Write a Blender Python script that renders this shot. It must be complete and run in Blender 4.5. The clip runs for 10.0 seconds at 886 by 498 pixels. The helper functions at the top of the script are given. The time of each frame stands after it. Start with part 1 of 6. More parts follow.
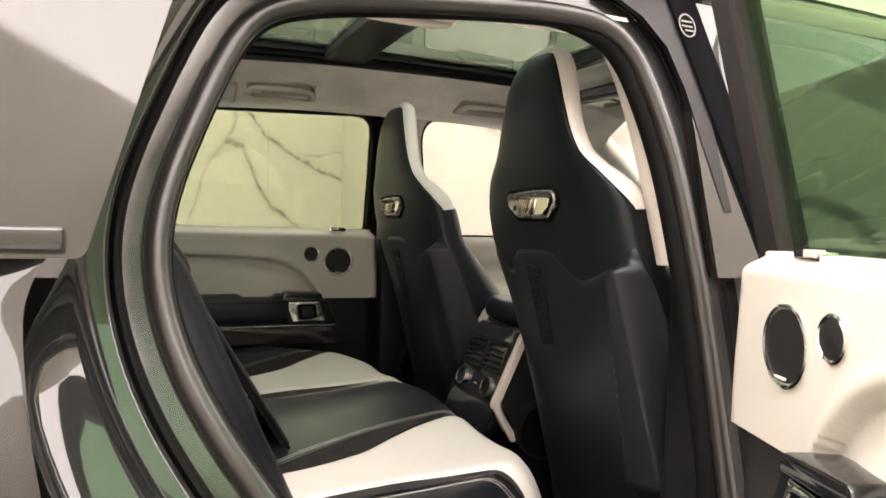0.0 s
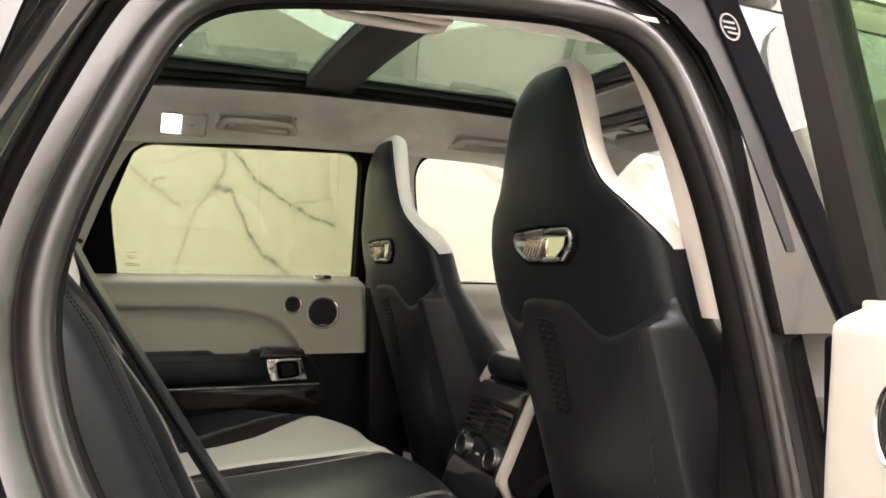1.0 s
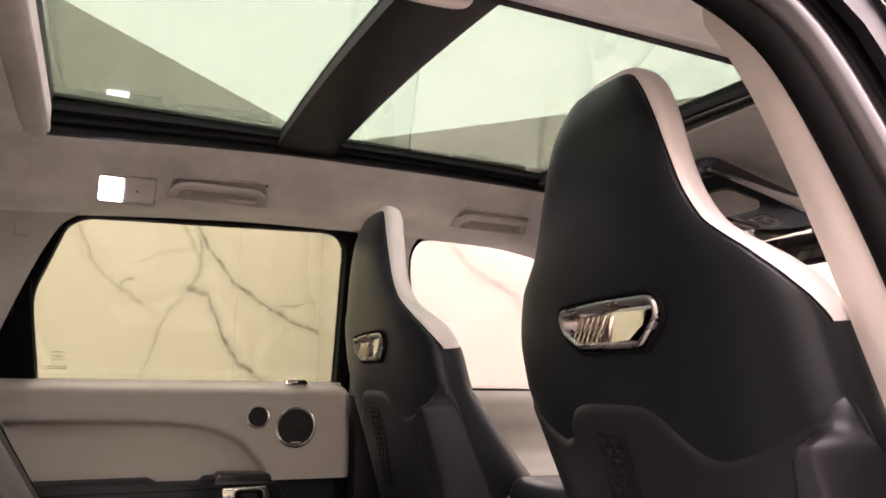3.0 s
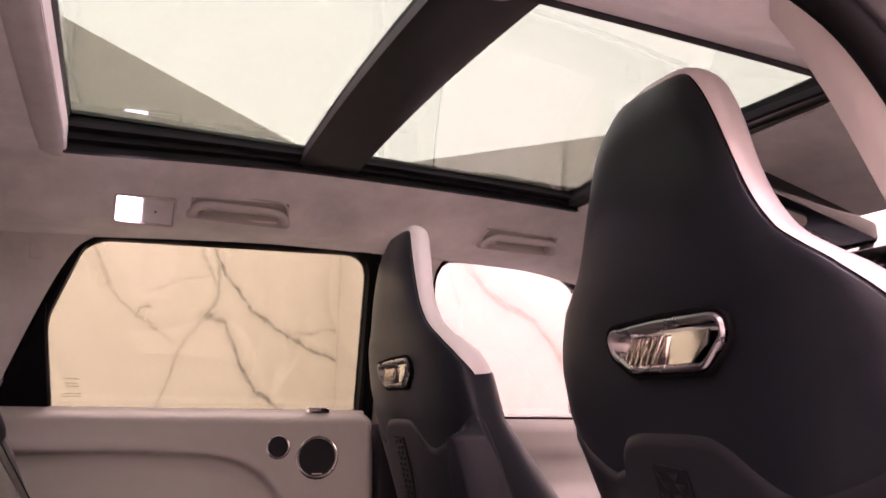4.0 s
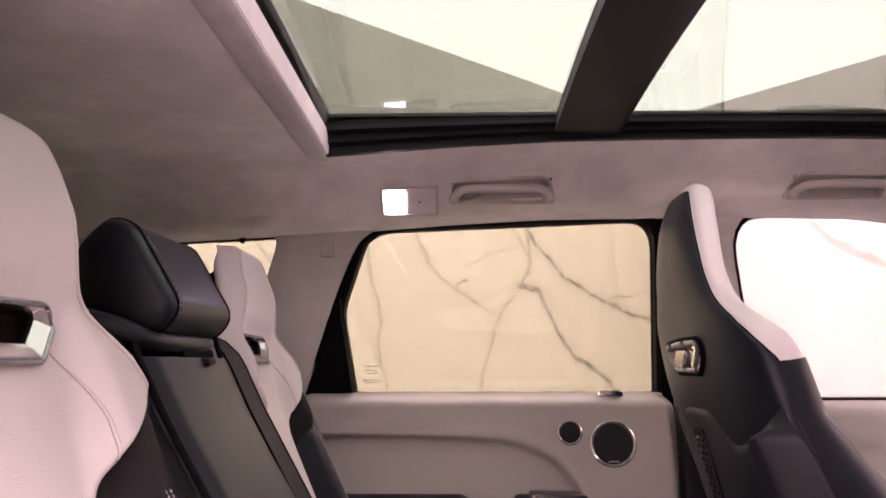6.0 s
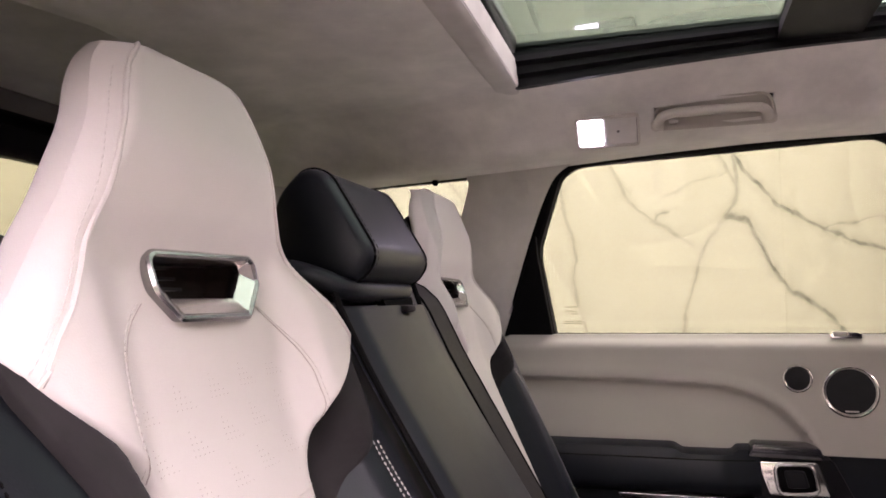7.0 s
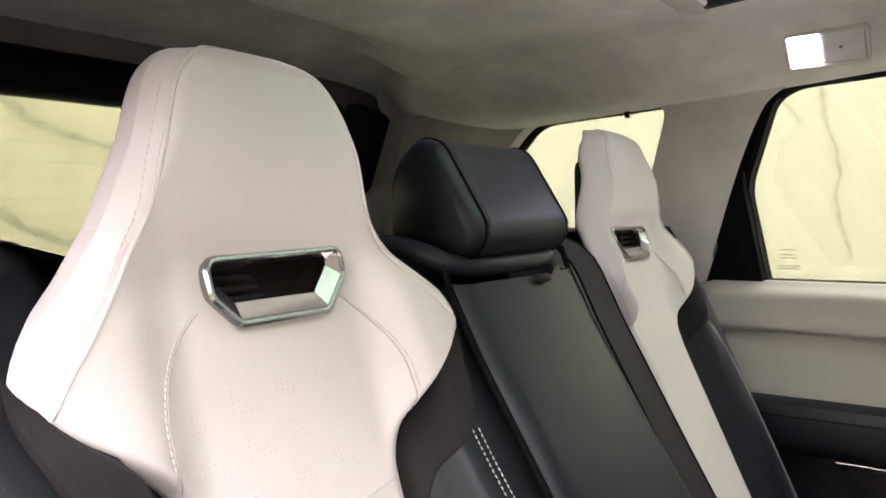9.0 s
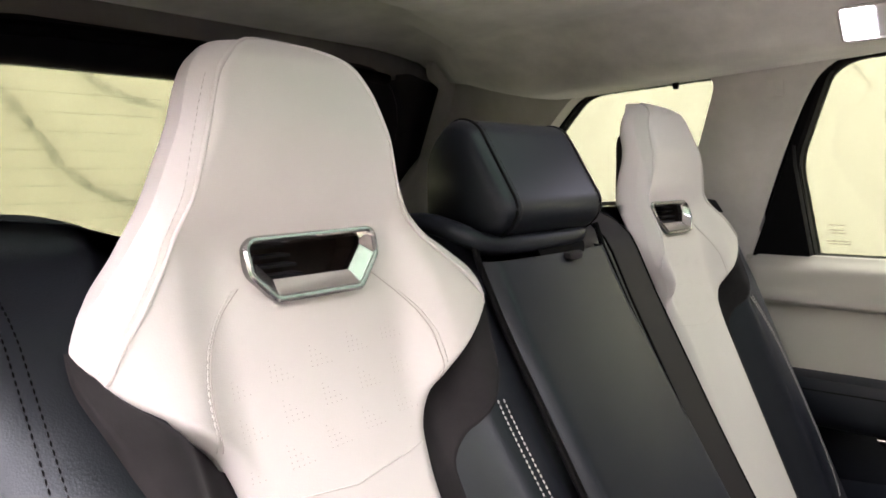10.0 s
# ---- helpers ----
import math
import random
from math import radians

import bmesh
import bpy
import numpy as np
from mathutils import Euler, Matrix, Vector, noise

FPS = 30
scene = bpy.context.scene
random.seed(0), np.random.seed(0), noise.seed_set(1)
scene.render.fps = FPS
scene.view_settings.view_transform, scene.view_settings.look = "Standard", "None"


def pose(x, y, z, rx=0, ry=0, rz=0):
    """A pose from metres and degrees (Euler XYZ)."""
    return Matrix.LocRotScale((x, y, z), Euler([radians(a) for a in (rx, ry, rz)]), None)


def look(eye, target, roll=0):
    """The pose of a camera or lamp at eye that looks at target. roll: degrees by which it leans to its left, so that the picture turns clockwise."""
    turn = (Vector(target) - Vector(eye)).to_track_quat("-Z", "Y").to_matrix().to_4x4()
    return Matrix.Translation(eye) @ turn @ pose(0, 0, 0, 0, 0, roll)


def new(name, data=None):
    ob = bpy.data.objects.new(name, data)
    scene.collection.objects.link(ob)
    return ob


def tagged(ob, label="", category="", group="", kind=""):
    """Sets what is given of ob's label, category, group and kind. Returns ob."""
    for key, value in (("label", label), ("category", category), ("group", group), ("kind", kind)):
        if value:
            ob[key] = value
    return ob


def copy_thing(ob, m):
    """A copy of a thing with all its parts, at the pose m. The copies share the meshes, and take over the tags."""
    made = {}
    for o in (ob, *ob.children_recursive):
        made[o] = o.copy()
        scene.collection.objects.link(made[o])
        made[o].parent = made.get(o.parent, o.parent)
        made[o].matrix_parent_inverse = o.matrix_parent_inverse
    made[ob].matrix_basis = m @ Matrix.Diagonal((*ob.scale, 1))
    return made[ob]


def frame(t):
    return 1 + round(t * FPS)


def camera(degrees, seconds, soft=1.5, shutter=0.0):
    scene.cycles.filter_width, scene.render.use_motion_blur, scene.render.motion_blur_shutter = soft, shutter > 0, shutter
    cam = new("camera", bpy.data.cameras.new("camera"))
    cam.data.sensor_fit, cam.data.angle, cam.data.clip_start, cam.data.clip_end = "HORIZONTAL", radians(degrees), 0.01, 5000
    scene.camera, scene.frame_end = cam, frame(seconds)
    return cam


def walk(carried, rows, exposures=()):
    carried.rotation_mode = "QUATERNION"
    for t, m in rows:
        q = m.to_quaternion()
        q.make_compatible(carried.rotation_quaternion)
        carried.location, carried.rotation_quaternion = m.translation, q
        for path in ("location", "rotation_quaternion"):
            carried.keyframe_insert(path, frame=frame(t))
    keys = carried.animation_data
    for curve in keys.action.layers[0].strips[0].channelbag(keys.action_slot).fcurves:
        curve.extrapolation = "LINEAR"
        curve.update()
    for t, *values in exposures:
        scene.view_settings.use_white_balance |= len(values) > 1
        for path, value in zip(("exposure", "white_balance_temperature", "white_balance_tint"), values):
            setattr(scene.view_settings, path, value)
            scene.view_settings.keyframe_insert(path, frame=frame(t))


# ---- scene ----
cam = camera(62.2, 10.0, soft=1.7)
PATH = [
    (0, (-0.705, -1.577, 1.333), (0.109, 0.248, 1.257), 1.8),
    (0.5, (-0.681, -1.478, 1.335), (0.146, 0.343, 1.315), 1.5),
    (1, (-0.61, -1.376, 1.33), (0.207, 0.449, 1.382), 1.3),
    (1.5, (-0.549, -1.284, 1.327), (0.267, 0.537, 1.463), 1.1),
    (2, (-0.518, -1.201, 1.319), (0.303, 0.609, 1.541), 1.2),
    (2.5, (-0.502, -1.109, 1.312), (0.336, 0.683, 1.605), 1.3),
    (4, (-0.493, -0.971, 1.306), (0.296, 0.817, 1.729), 0.9),
    (4.5, (-0.471, -0.955, 1.32), (0.185, 0.887, 1.743), 0.7),
    (5, (-0.434, -0.922, 1.331), (0.014, 0.984, 1.739), 0.4),
    (6.5, (-0.368, -0.854, 1.367), (-0.673, 1.109, 1.597), -0.4),
    (7, (-0.393, -0.82, 1.37), (-0.949, 1.096, 1.509), -0.7),
    (7.5, (-0.401, -0.786, 1.376), (-1.155, 1.066, 1.44), -0.8),
    (8, (-0.37, -0.749, 1.386), (-1.291, 1.026, 1.387), -1.0),
    (8.5, (-0.33, -0.727, 1.41), (-1.387, 0.97, 1.357), -0.9),
    (9, (-0.295, -0.724, 1.431), (-1.462, 0.898, 1.335), -1.1),
    (9.5, (-0.275, -0.727, 1.444), (-1.517, 0.834, 1.299), -1.0),
    (10, (-0.259, -0.732, 1.448), (-1.543, 0.788, 1.25), -0.6),
]
EXPOSURES = [(0.0, 0.52, 6550, 22.0), (1.2, 0.64, 6500, 24.0), (2.5, 0.58, 6650, 36.0), (2.9, 0.54, 6700, 42.0), (3.8, 0.53, 6800, 72.0), (6.7, 0.80, 6400, 58.0), (7.5, 0.95, 6150, 30.0), (10.0, 1.15, 6100, 32.0)]
walk(cam, [(t, look(eye, target, roll)) for t, eye, target, roll in PATH], EXPOSURES)

# ---- world and light ----
world = bpy.data.worlds.new("world")
scene.world = world
world.use_nodes = True
world.node_tree.nodes["Background"].inputs[0].default_value = (0.8, 0.82, 0.85, 1)
world.node_tree.nodes["Background"].inputs[1].default_value = 0.02
CEILING_GLOW = 7.2


# ---- materials ----
def principled(name, color, rough=0.5, metal=0.0, coat=0.0, spec=0.5):
    m = bpy.data.materials.new(name)
    m.use_nodes = True
    b = m.node_tree.nodes["Principled BSDF"]
    b.inputs["Base Color"].default_value = (*color, 1)
    b.inputs["Roughness"].default_value = rough
    b.inputs["Metallic"].default_value = metal
    b.inputs["Coat Weight"].default_value = coat
    b.inputs["Coat Roughness"].default_value = 0.03
    b.inputs["Specular IOR Level"].default_value = spec
    return m


def node(m, kind, **values):
    n = m.node_tree.nodes.new(kind)
    for key, value in values.items():
        if key in n.inputs:
            n.inputs[key].default_value = value
    return n


def join(m, a, b):
    m.node_tree.links.new(a, b)


def mottled(name, color, rough, scale, amount, bump_scale, bump, metal=0.0, coat=0.0, spec=0.5, bump_kind="noise", distance=0.001, sheen=0.0):
    """A material with broad tonal drift, a fine grain and relief."""
    m = principled(name, color, rough, metal, coat, spec)
    b = m.node_tree.nodes["Principled BSDF"]
    b.inputs["Sheen Weight"].default_value = sheen
    where = node(m, "ShaderNodeTexCoord")
    broad = node(m, "ShaderNodeTexNoise", Scale=scale, Detail=5.0, Roughness=0.6)
    join(m, where.outputs["Object"], broad.inputs["Vector"])
    ramp = node(m, "ShaderNodeValToRGB")
    lo, hi = (tuple(min(1, c * f) for c in color) for f in (1 - amount, 1 + amount))
    ramp.color_ramp.elements[0].color, ramp.color_ramp.elements[1].color = (*lo, 1), (*hi, 1)
    ramp.color_ramp.elements[0].position, ramp.color_ramp.elements[1].position = 0.3, 0.7
    join(m, broad.outputs["Fac"], ramp.inputs["Fac"])
    join(m, ramp.outputs["Color"], b.inputs["Base Color"])
    if bump_kind == "cells":
        fine = node(m, "ShaderNodeTexVoronoi", Scale=bump_scale)
        out = fine.outputs["Distance"]
    else:
        fine = node(m, "ShaderNodeTexNoise", Scale=bump_scale, Detail=3.0)
        out = fine.outputs["Fac"]
    join(m, where.outputs["Object"], fine.inputs["Vector"])
    relief = node(m, "ShaderNodeBump", Strength=bump, Distance=distance)
    join(m, out, relief.inputs["Height"])
    join(m, relief.outputs["Normal"], b.inputs["Normal"])
    spread = node(m, "ShaderNodeMapRange")
    spread.inputs["To Min"].default_value, spread.inputs["To Max"].default_value = max(0.0, rough - 0.08), min(1, rough + 0.08)
    join(m, broad.outputs["Fac"], spread.inputs["Value"])
    join(m, spread.outputs["Result"], b.inputs["Roughness"])
    return m


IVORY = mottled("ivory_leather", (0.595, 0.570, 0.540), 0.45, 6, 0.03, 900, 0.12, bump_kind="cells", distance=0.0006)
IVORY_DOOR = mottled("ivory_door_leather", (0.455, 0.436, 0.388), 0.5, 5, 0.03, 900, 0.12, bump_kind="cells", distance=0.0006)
BLACK_LEATHER = mottled("black_leather", (0.0045, 0.0054, 0.0070), 0.36, 8, 0.12, 800, 0.12, spec=0.33, bump_kind="cells", distance=0.0007)
BLACK_LEATHER.node_tree.nodes["Principled BSDF"].inputs["Specular Tint"].default_value = (0.86, 0.95, 1.0, 1)
SHELL = mottled("seat_shell_plastic", (0.0080, 0.0082, 0.0096), 0.38, 10, 0.08, 1500, 0.10, spec=0.36, distance=0.0004)
SHELL.node_tree.nodes["Principled BSDF"].inputs["Specular Tint"].default_value = (0.86, 0.92, 1.0, 1)
BLACK_PLASTIC = mottled("black_plastic", (0.006, 0.006, 0.007), 0.45, 10, 0.1, 1400, 0.12, spec=0.18, distance=0.0004)
SUEDE_DARK = mottled("charcoal_suede", (0.017, 0.0158, 0.0160), 0.95, 11, 0.5, 700, 0.25, spec=0.08, distance=0.0006, sheen=0.04)
HEADLINER = mottled("greige_suede", (0.72, 0.69, 0.65), 0.95, 8, 0.20, 420, 0.3, spec=0.1, distance=0.0006, sheen=0.6)
PILLAR_TRIM = mottled("greige_pillar_cloth", (0.61, 0.585, 0.55), 0.9, 9, 0.12, 600, 0.2, spec=0.1, distance=0.0006)
CREAM_PLASTIC = mottled("cream_plastic", (0.53, 0.49, 0.44), 0.5, 8, 0.04, 1200, 0.1, distance=0.0004)
RUBBER = mottled("black_rubber", (0.005, 0.005, 0.005), 0.6, 20, 0.15, 900, 0.1, spec=0.03, distance=0.0005)
SEAL = mottled("satin_seal_rubber", (0.013, 0.0125, 0.012), 0.31, 20, 0.06, 1500, 0.01, distance=0.0003)
MATT_BLACK = mottled("matt_black_applique", (0.005, 0.005, 0.006), 0.5, 20, 0.1, 1400, 0.05, spec=0.0, distance=0.0003)
PAINT = mottled("black_car_paint", (0.008, 0.008, 0.008), 0.3, 30, 0.2, 2500, 0.01, coat=1.0, spec=0.05, distance=0.0002)
PAINT.node_tree.nodes["Principled BSDF"].inputs["Coat IOR"].default_value = 1.55
DARK_PANE = mottled("black_tinted_pane", (0.006, 0.006, 0.006), 0.02, 20, 0.1, 900, 0.0, spec=0.8, distance=0.0002)
SATIN_PAINT = mottled("satin_black_paint", (0.012, 0.0115, 0.011), 0.20, 30, 0.2, 2500, 0.0, spec=0.7, distance=0.0002)
GLOSS_BLACK = mottled("piano_black", (0.010, 0.010, 0.011), 0.10, 20, 0.1, 900, 0.01, coat=0.6, distance=0.0002)
VENEER = mottled("dark_gloss_veneer", (0.014, 0.012, 0.011), 0.14, 25, 0.3, 900, 0.02, coat=0.8, distance=0.0002)
CHROME = mottled("satin_chrome", (0.78, 0.76, 0.73), 0.16, 30, 0.05, 900, 0.03, metal=1.0, distance=0.0002)
DARK_CHROME = mottled("smoked_satin_chrome", (0.34, 0.335, 0.33), 0.22, 30, 0.05, 900, 0.03, metal=1.0, distance=0.0002)
BRIGHT_CHROME = mottled("bright_chrome", (0.86, 0.84, 0.81), 0.06, 30, 0.03, 900, 0.01, metal=1.0, distance=0.0002)
MESH = mottled("speaker_mesh", (0.012, 0.012, 0.013), 0.5, 30, 0.1, 900, 0.6, metal=0.4, bump_kind="cells", distance=0.001)
BLACK_THREAD = principled("black_thread", (0.004, 0.004, 0.004), 0.8, spec=0.02)
# headliner greige with the tail bay's dimness put into its colour
SHADED_GREIGE = mottled("shaded_greige_cloth", (0.16, 0.15, 0.145), 0.95, 8, 0.15, 500, 0.2, spec=0.08, distance=0.0006)
THREAD = principled("pale_thread", (0.55, 0.53, 0.50), 0.7)
PUNCH = principled("punched_hole", (0.40, 0.365, 0.335), 0.9)
RECESS = mottled("dark_brown_recess", (0.016, 0.011, 0.009), 0.55, 30, 0.5, 400, 0.1, spec=0.12)
DARK_HOLE = principled("dark_void", (0.004, 0.004, 0.004), 0.8, spec=0.05)
CARPET = mottled("black_carpet", (0.012, 0.012, 0.013), 1.0, 30, 0.4, 600, 0.8, spec=0.1, distance=0.004)
WEBBING = mottled("belt_webbing", (0.010, 0.009, 0.009), 0.6, 60, 0.2, 900, 0.3, spec=0.2, distance=0.0006)
GREY_TRIM = mottled("grey_door_trim", (0.022, 0.020, 0.020), 0.5, 10, 0.08, 1200, 0.15, spec=0.2, distance=0.0004)
MARK = principled("worn_pale_mark", (0.10, 0.095, 0.09), 0.5)
SATIN_DARK = mottled("dark_satin_metal", (0.42, 0.41, 0.41), 0.28, 30, 0.05, 900, 0.03, metal=1.0, distance=0.0002)
PRINT = principled("pale_print", (0.55, 0.52, 0.48), 0.6)
DARK_PRINT = principled("dark_print", (0.05, 0.05, 0.045), 0.6)
PAINT_WHITE = mottled("white_plaster", (0.80, 0.78, 0.75), 0.8, 3, 0.02, 200, 0.1)
FLOOR = mottled("polished_floor", (0.38, 0.37, 0.355), 0.2, 2, 0.08, 60, 0.02)
AMBER_CHROME = mottled("warm_reflector", (0.85, 0.76, 0.64), 0.12, 30, 0.15, 300, 0.1, metal=1.0)


def glass(name, tint, gloss=1.0):
    m = bpy.data.materials.new(name)
    m.use_nodes = True
    nodes = m.node_tree.nodes
    nodes.remove(nodes["Principled BSDF"])
    out = nodes["Material Output"]
    clear, shine, mix = node(m, "ShaderNodeBsdfTransparent"), node(m, "ShaderNodeBsdfGlossy"), node(m, "ShaderNodeMixShader")
    clear.inputs["Color"].default_value = (*tint, 1)
    shine.inputs["Color"].default_value = (0.95, 1.0, 0.97, 1)
    shine.inputs["Roughness"].default_value = 0.01
    facing = node(m, "ShaderNodeLayerWeight", Blend=0.5)
    power = node(m, "ShaderNodeMath")
    power.operation = "POWER"
    power.inputs[1].default_value = 5.0
    join(m, facing.outputs["Facing"], power.inputs[0])
    scale = node(m, "ShaderNodeMath")
    scale.operation = "MULTIPLY_ADD"
    scale.inputs[1].default_value, scale.inputs[2].default_value = 0.9, 0.045 * gloss
    join(m, power.outputs[0], scale.inputs[0])
    join(m, scale.outputs[0], mix.inputs["Fac"])
    join(m, clear.outputs[0], mix.inputs[1])
    join(m, shine.outputs[0], mix.inputs[2])
    join(m, mix.outputs[0], out.inputs["Surface"])
    return m


PRINT_FILM = glass("printed_film", (0.72, 0.71, 0.63), 0.0)
HEATER_FILM = glass("heater_film", (0.86, 0.85, 0.80), 0.0)
ROOF_GLASS = glass("tinted_roof_glass", (0.250, 0.306, 0.264))
TAIL_GLASS = glass("tinted_tailgate_glass", (0.418, 0.450, 0.358), 0.25)
PRIVACY_GLASS = glass("tinted_side_glass", (0.460, 0.498, 0.420), 0.25)
CLEAR_GLASS = glass("clear_side_glass", (0.64, 0.655, 0.64))
SCREEN_GLASS = glass("clear_windscreen_glass", (0.74, 0.76, 0.74))
FRONT_GLASS = glass("front_side_glass", (0.43, 0.44, 0.43))
DOOR_GLASS = glass("green_tinted_glass", (0.48, 0.62, 0.48), 1.0)


def emitter(name, color, strength):
    m = bpy.data.materials.new(name)
    m.use_nodes = True
    b = m.node_tree.nodes["Principled BSDF"]
    b.inputs["Base Color"].default_value = (0.8, 0.8, 0.8, 1)
    b.inputs["Emission Color"].default_value = (*color, 1)
    b.inputs["Emission Strength"].default_value = strength
    return m


LIGHT_CEILING = emitter("luminous_stretch_ceiling", (1.0, 0.965, 0.868), CEILING_GLOW)
LAMP_LENS = emitter("lit_lamp_lens", (0.95, 0.98, 1.0), 9.0)


def marble(name, veins):
    """Polished cream marble: long grey veins through given points (metres along and up the wall), warped and feathered, and faint clouds."""
    m = principled(name, (0.8, 0.75, 0.66), 0.22)
    b = m.node_tree.nodes["Principled BSDF"]
    where = node(m, "ShaderNodeTexCoord")
    warp = node(m, "ShaderNodeTexNoise", Scale=5.0, Detail=8.0, Roughness=0.72)
    join(m, where.outputs["Object"], warp.inputs["Vector"])
    off = node(m, "ShaderNodeVectorMath")
    off.operation = "SUBTRACT"
    off.inputs[1].default_value = (0.5, 0.5, 0.5)
    join(m, warp.outputs["Color"], off.inputs[0])
    grow = node(m, "ShaderNodeVectorMath")
    grow.operation = "SCALE"
    grow.inputs["Scale"].default_value = 0.14
    join(m, off.outputs[0], grow.inputs[0])
    moved = node(m, "ShaderNodeVectorMath")
    moved.operation = "ADD"
    join(m, where.outputs["Object"], moved.inputs[0])
    join(m, grow.outputs[0], moved.inputs[1])
    flat = node(m, "ShaderNodeVectorMath")
    flat.operation = "MULTIPLY"
    flat.inputs[1].default_value = (1, 0, 1)
    join(m, moved.outputs[0], flat.inputs[0])

    def op(kind, a, bb=None, c=None):
        n = node(m, "ShaderNodeMath")
        n.operation = kind
        for k, v in enumerate((a, bb, c)):
            if v is None:
                continue
            if isinstance(v, (int, float)):
                n.inputs[k].default_value = v
            else:
                join(m, v, n.inputs[k])
        return n.outputs[0]

    total = None
    for (x0, z0), (x1, z1), width, dark in veins:
        rel = node(m, "ShaderNodeVectorMath")
        rel.operation = "SUBTRACT"
        rel.inputs[1].default_value = (x0, 0, z0)
        join(m, flat.outputs[0], rel.inputs[0])
        length = (x1 - x0) ** 2 + (z1 - z0) ** 2
        dot = node(m, "ShaderNodeVectorMath")
        dot.operation = "DOT_PRODUCT"
        dot.inputs[1].default_value = ((x1 - x0) / length, 0, (z1 - z0) / length)
        join(m, rel.outputs[0], dot.inputs[0])
        clamp = node(m, "ShaderNodeClamp")
        join(m, dot.outputs["Value"], clamp.inputs["Value"])
        along = node(m, "ShaderNodeVectorMath")
        along.operation = "SCALE"
        along.inputs[0].default_value = (x1 - x0, 0, z1 - z0)
        join(m, clamp.outputs[0], along.inputs["Scale"])
        gap = node(m, "ShaderNodeVectorMath")
        gap.operation = "DISTANCE"
        join(m, rel.outputs[0], gap.inputs[0])
        join(m, along.outputs[0], gap.inputs[1])
        near = node(m, "ShaderNodeMapRange")
        near.interpolation_type = "SMOOTHSTEP"
        near.inputs["From Min"].default_value, near.inputs["From Max"].default_value = width * 0.42, width * 0.10
        near.inputs["To Min"].default_value, near.inputs["To Max"].default_value = 0.0, dark
        join(m, gap.outputs["Value"], near.inputs["Value"])
        halo = node(m, "ShaderNodeMapRange")
        halo.inputs["From Min"].default_value, halo.inputs["From Max"].default_value = width * 1.1, width * 0.2
        halo.inputs["To Min"].default_value, halo.inputs["To Max"].default_value = 0.0, dark * 0.34
        join(m, gap.outputs["Value"], halo.inputs["Value"])
        both = op("MAXIMUM", near.outputs[0], halo.outputs[0])
        total = both if total is None else op("MAXIMUM", total, both)
    fine = node(m, "ShaderNodeTexNoise", Scale=9.0, Detail=8.0, Roughness=0.7)
    join(m, where.outputs["Object"], fine.inputs["Vector"])
    broken = node(m, "ShaderNodeMapRange")
    broken.inputs["From Min"].default_value, broken.inputs["From Max"].default_value = 0.36, 0.6
    broken.inputs["To Min"].default_value, broken.inputs["To Max"].default_value = 0.35, 1.0
    join(m, fine.outputs["Fac"], broken.inputs["Value"])
    strong = op("MULTIPLY", total, broken.outputs[0])
    # hairline veins everywhere
    hair = node(m, "ShaderNodeTexNoise", Scale=0.9, Detail=9.0, Roughness=0.55)
    join(m, where.outputs["Object"], hair.inputs["Vector"])
    ridge = op("ABSOLUTE", op("SUBTRACT", hair.outputs["Fac"], 0.5))
    thin = node(m, "ShaderNodeMapRange")
    thin.interpolation_type = "SMOOTHSTEP"
    thin.inputs["From Min"].default_value, thin.inputs["From Max"].default_value = 0.012, 0.0
    thin.inputs["To Max"].default_value = 0.10
    join(m, ridge, thin.inputs["Value"])
    amount = op("MINIMUM", op("ADD", strong, thin.outputs[0]), 1.0)
    cloud = node(m, "ShaderNodeTexNoise", Scale=1.1, Detail=4.0)
    join(m, where.outputs["Object"], cloud.inputs["Vector"])
    base = node(m, "ShaderNodeMix")
    base.data_type = "RGBA"
    base.inputs[6].default_value, base.inputs[7].default_value = (0.58, 0.545, 0.48, 1), (0.52, 0.485, 0.42, 1)
    join(m, cloud.outputs["Fac"], base.inputs[0])
    mix = node(m, "ShaderNodeMix")
    mix.data_type = "RGBA"
    mix.inputs[7].default_value = (0.165, 0.155, 0.14, 1)
    join(m, amount, mix.inputs[0])
    join(m, base.outputs[2], mix.inputs[6])
    join(m, mix.outputs[2], b.inputs["Base Color"])
    return m


# ---- building helpers ----
def smooth(bm, angle=40):
    for f in bm.faces:
        f.smooth = True
    return bm


def part(name, bm, material, parent=None, label="", flip=False, angle=40):
    """Links a bmesh as one mesh object, under a thing where one is given."""
    if flip:
        bmesh.ops.transform(bm, matrix=Matrix.Diagonal((1, -1, 1, 1)), verts=bm.verts)
        bmesh.ops.reverse_faces(bm, faces=bm.faces)
    for f in bm.faces:
        f.smooth = True
    me = bpy.data.meshes.new(name)
    bm.to_mesh(me)
    bm.free()
    me.set_sharp_from_angle(angle=radians(angle))
    me.materials.append(material)
    ob = new(name, me)
    if parent is not None:
        ob.parent = parent
        base = parent
        m = Matrix.Identity(4)
        while base is not None:
            m = base.matrix_basis @ m if base.parent is None else m
            base = base.parent
        ob.matrix_parent_inverse = m.inverted() if parent.parent is None else Matrix.Identity(4)
    if label:
        ob["label"] = label
    return ob


def thing(name, place, label, category, group="", kind=""):
    ob = new(name)
    ob.empty_display_size = 0.1
    ob.matrix_basis = Matrix.Translation(place)
    return tagged(ob, label, category, group, kind)


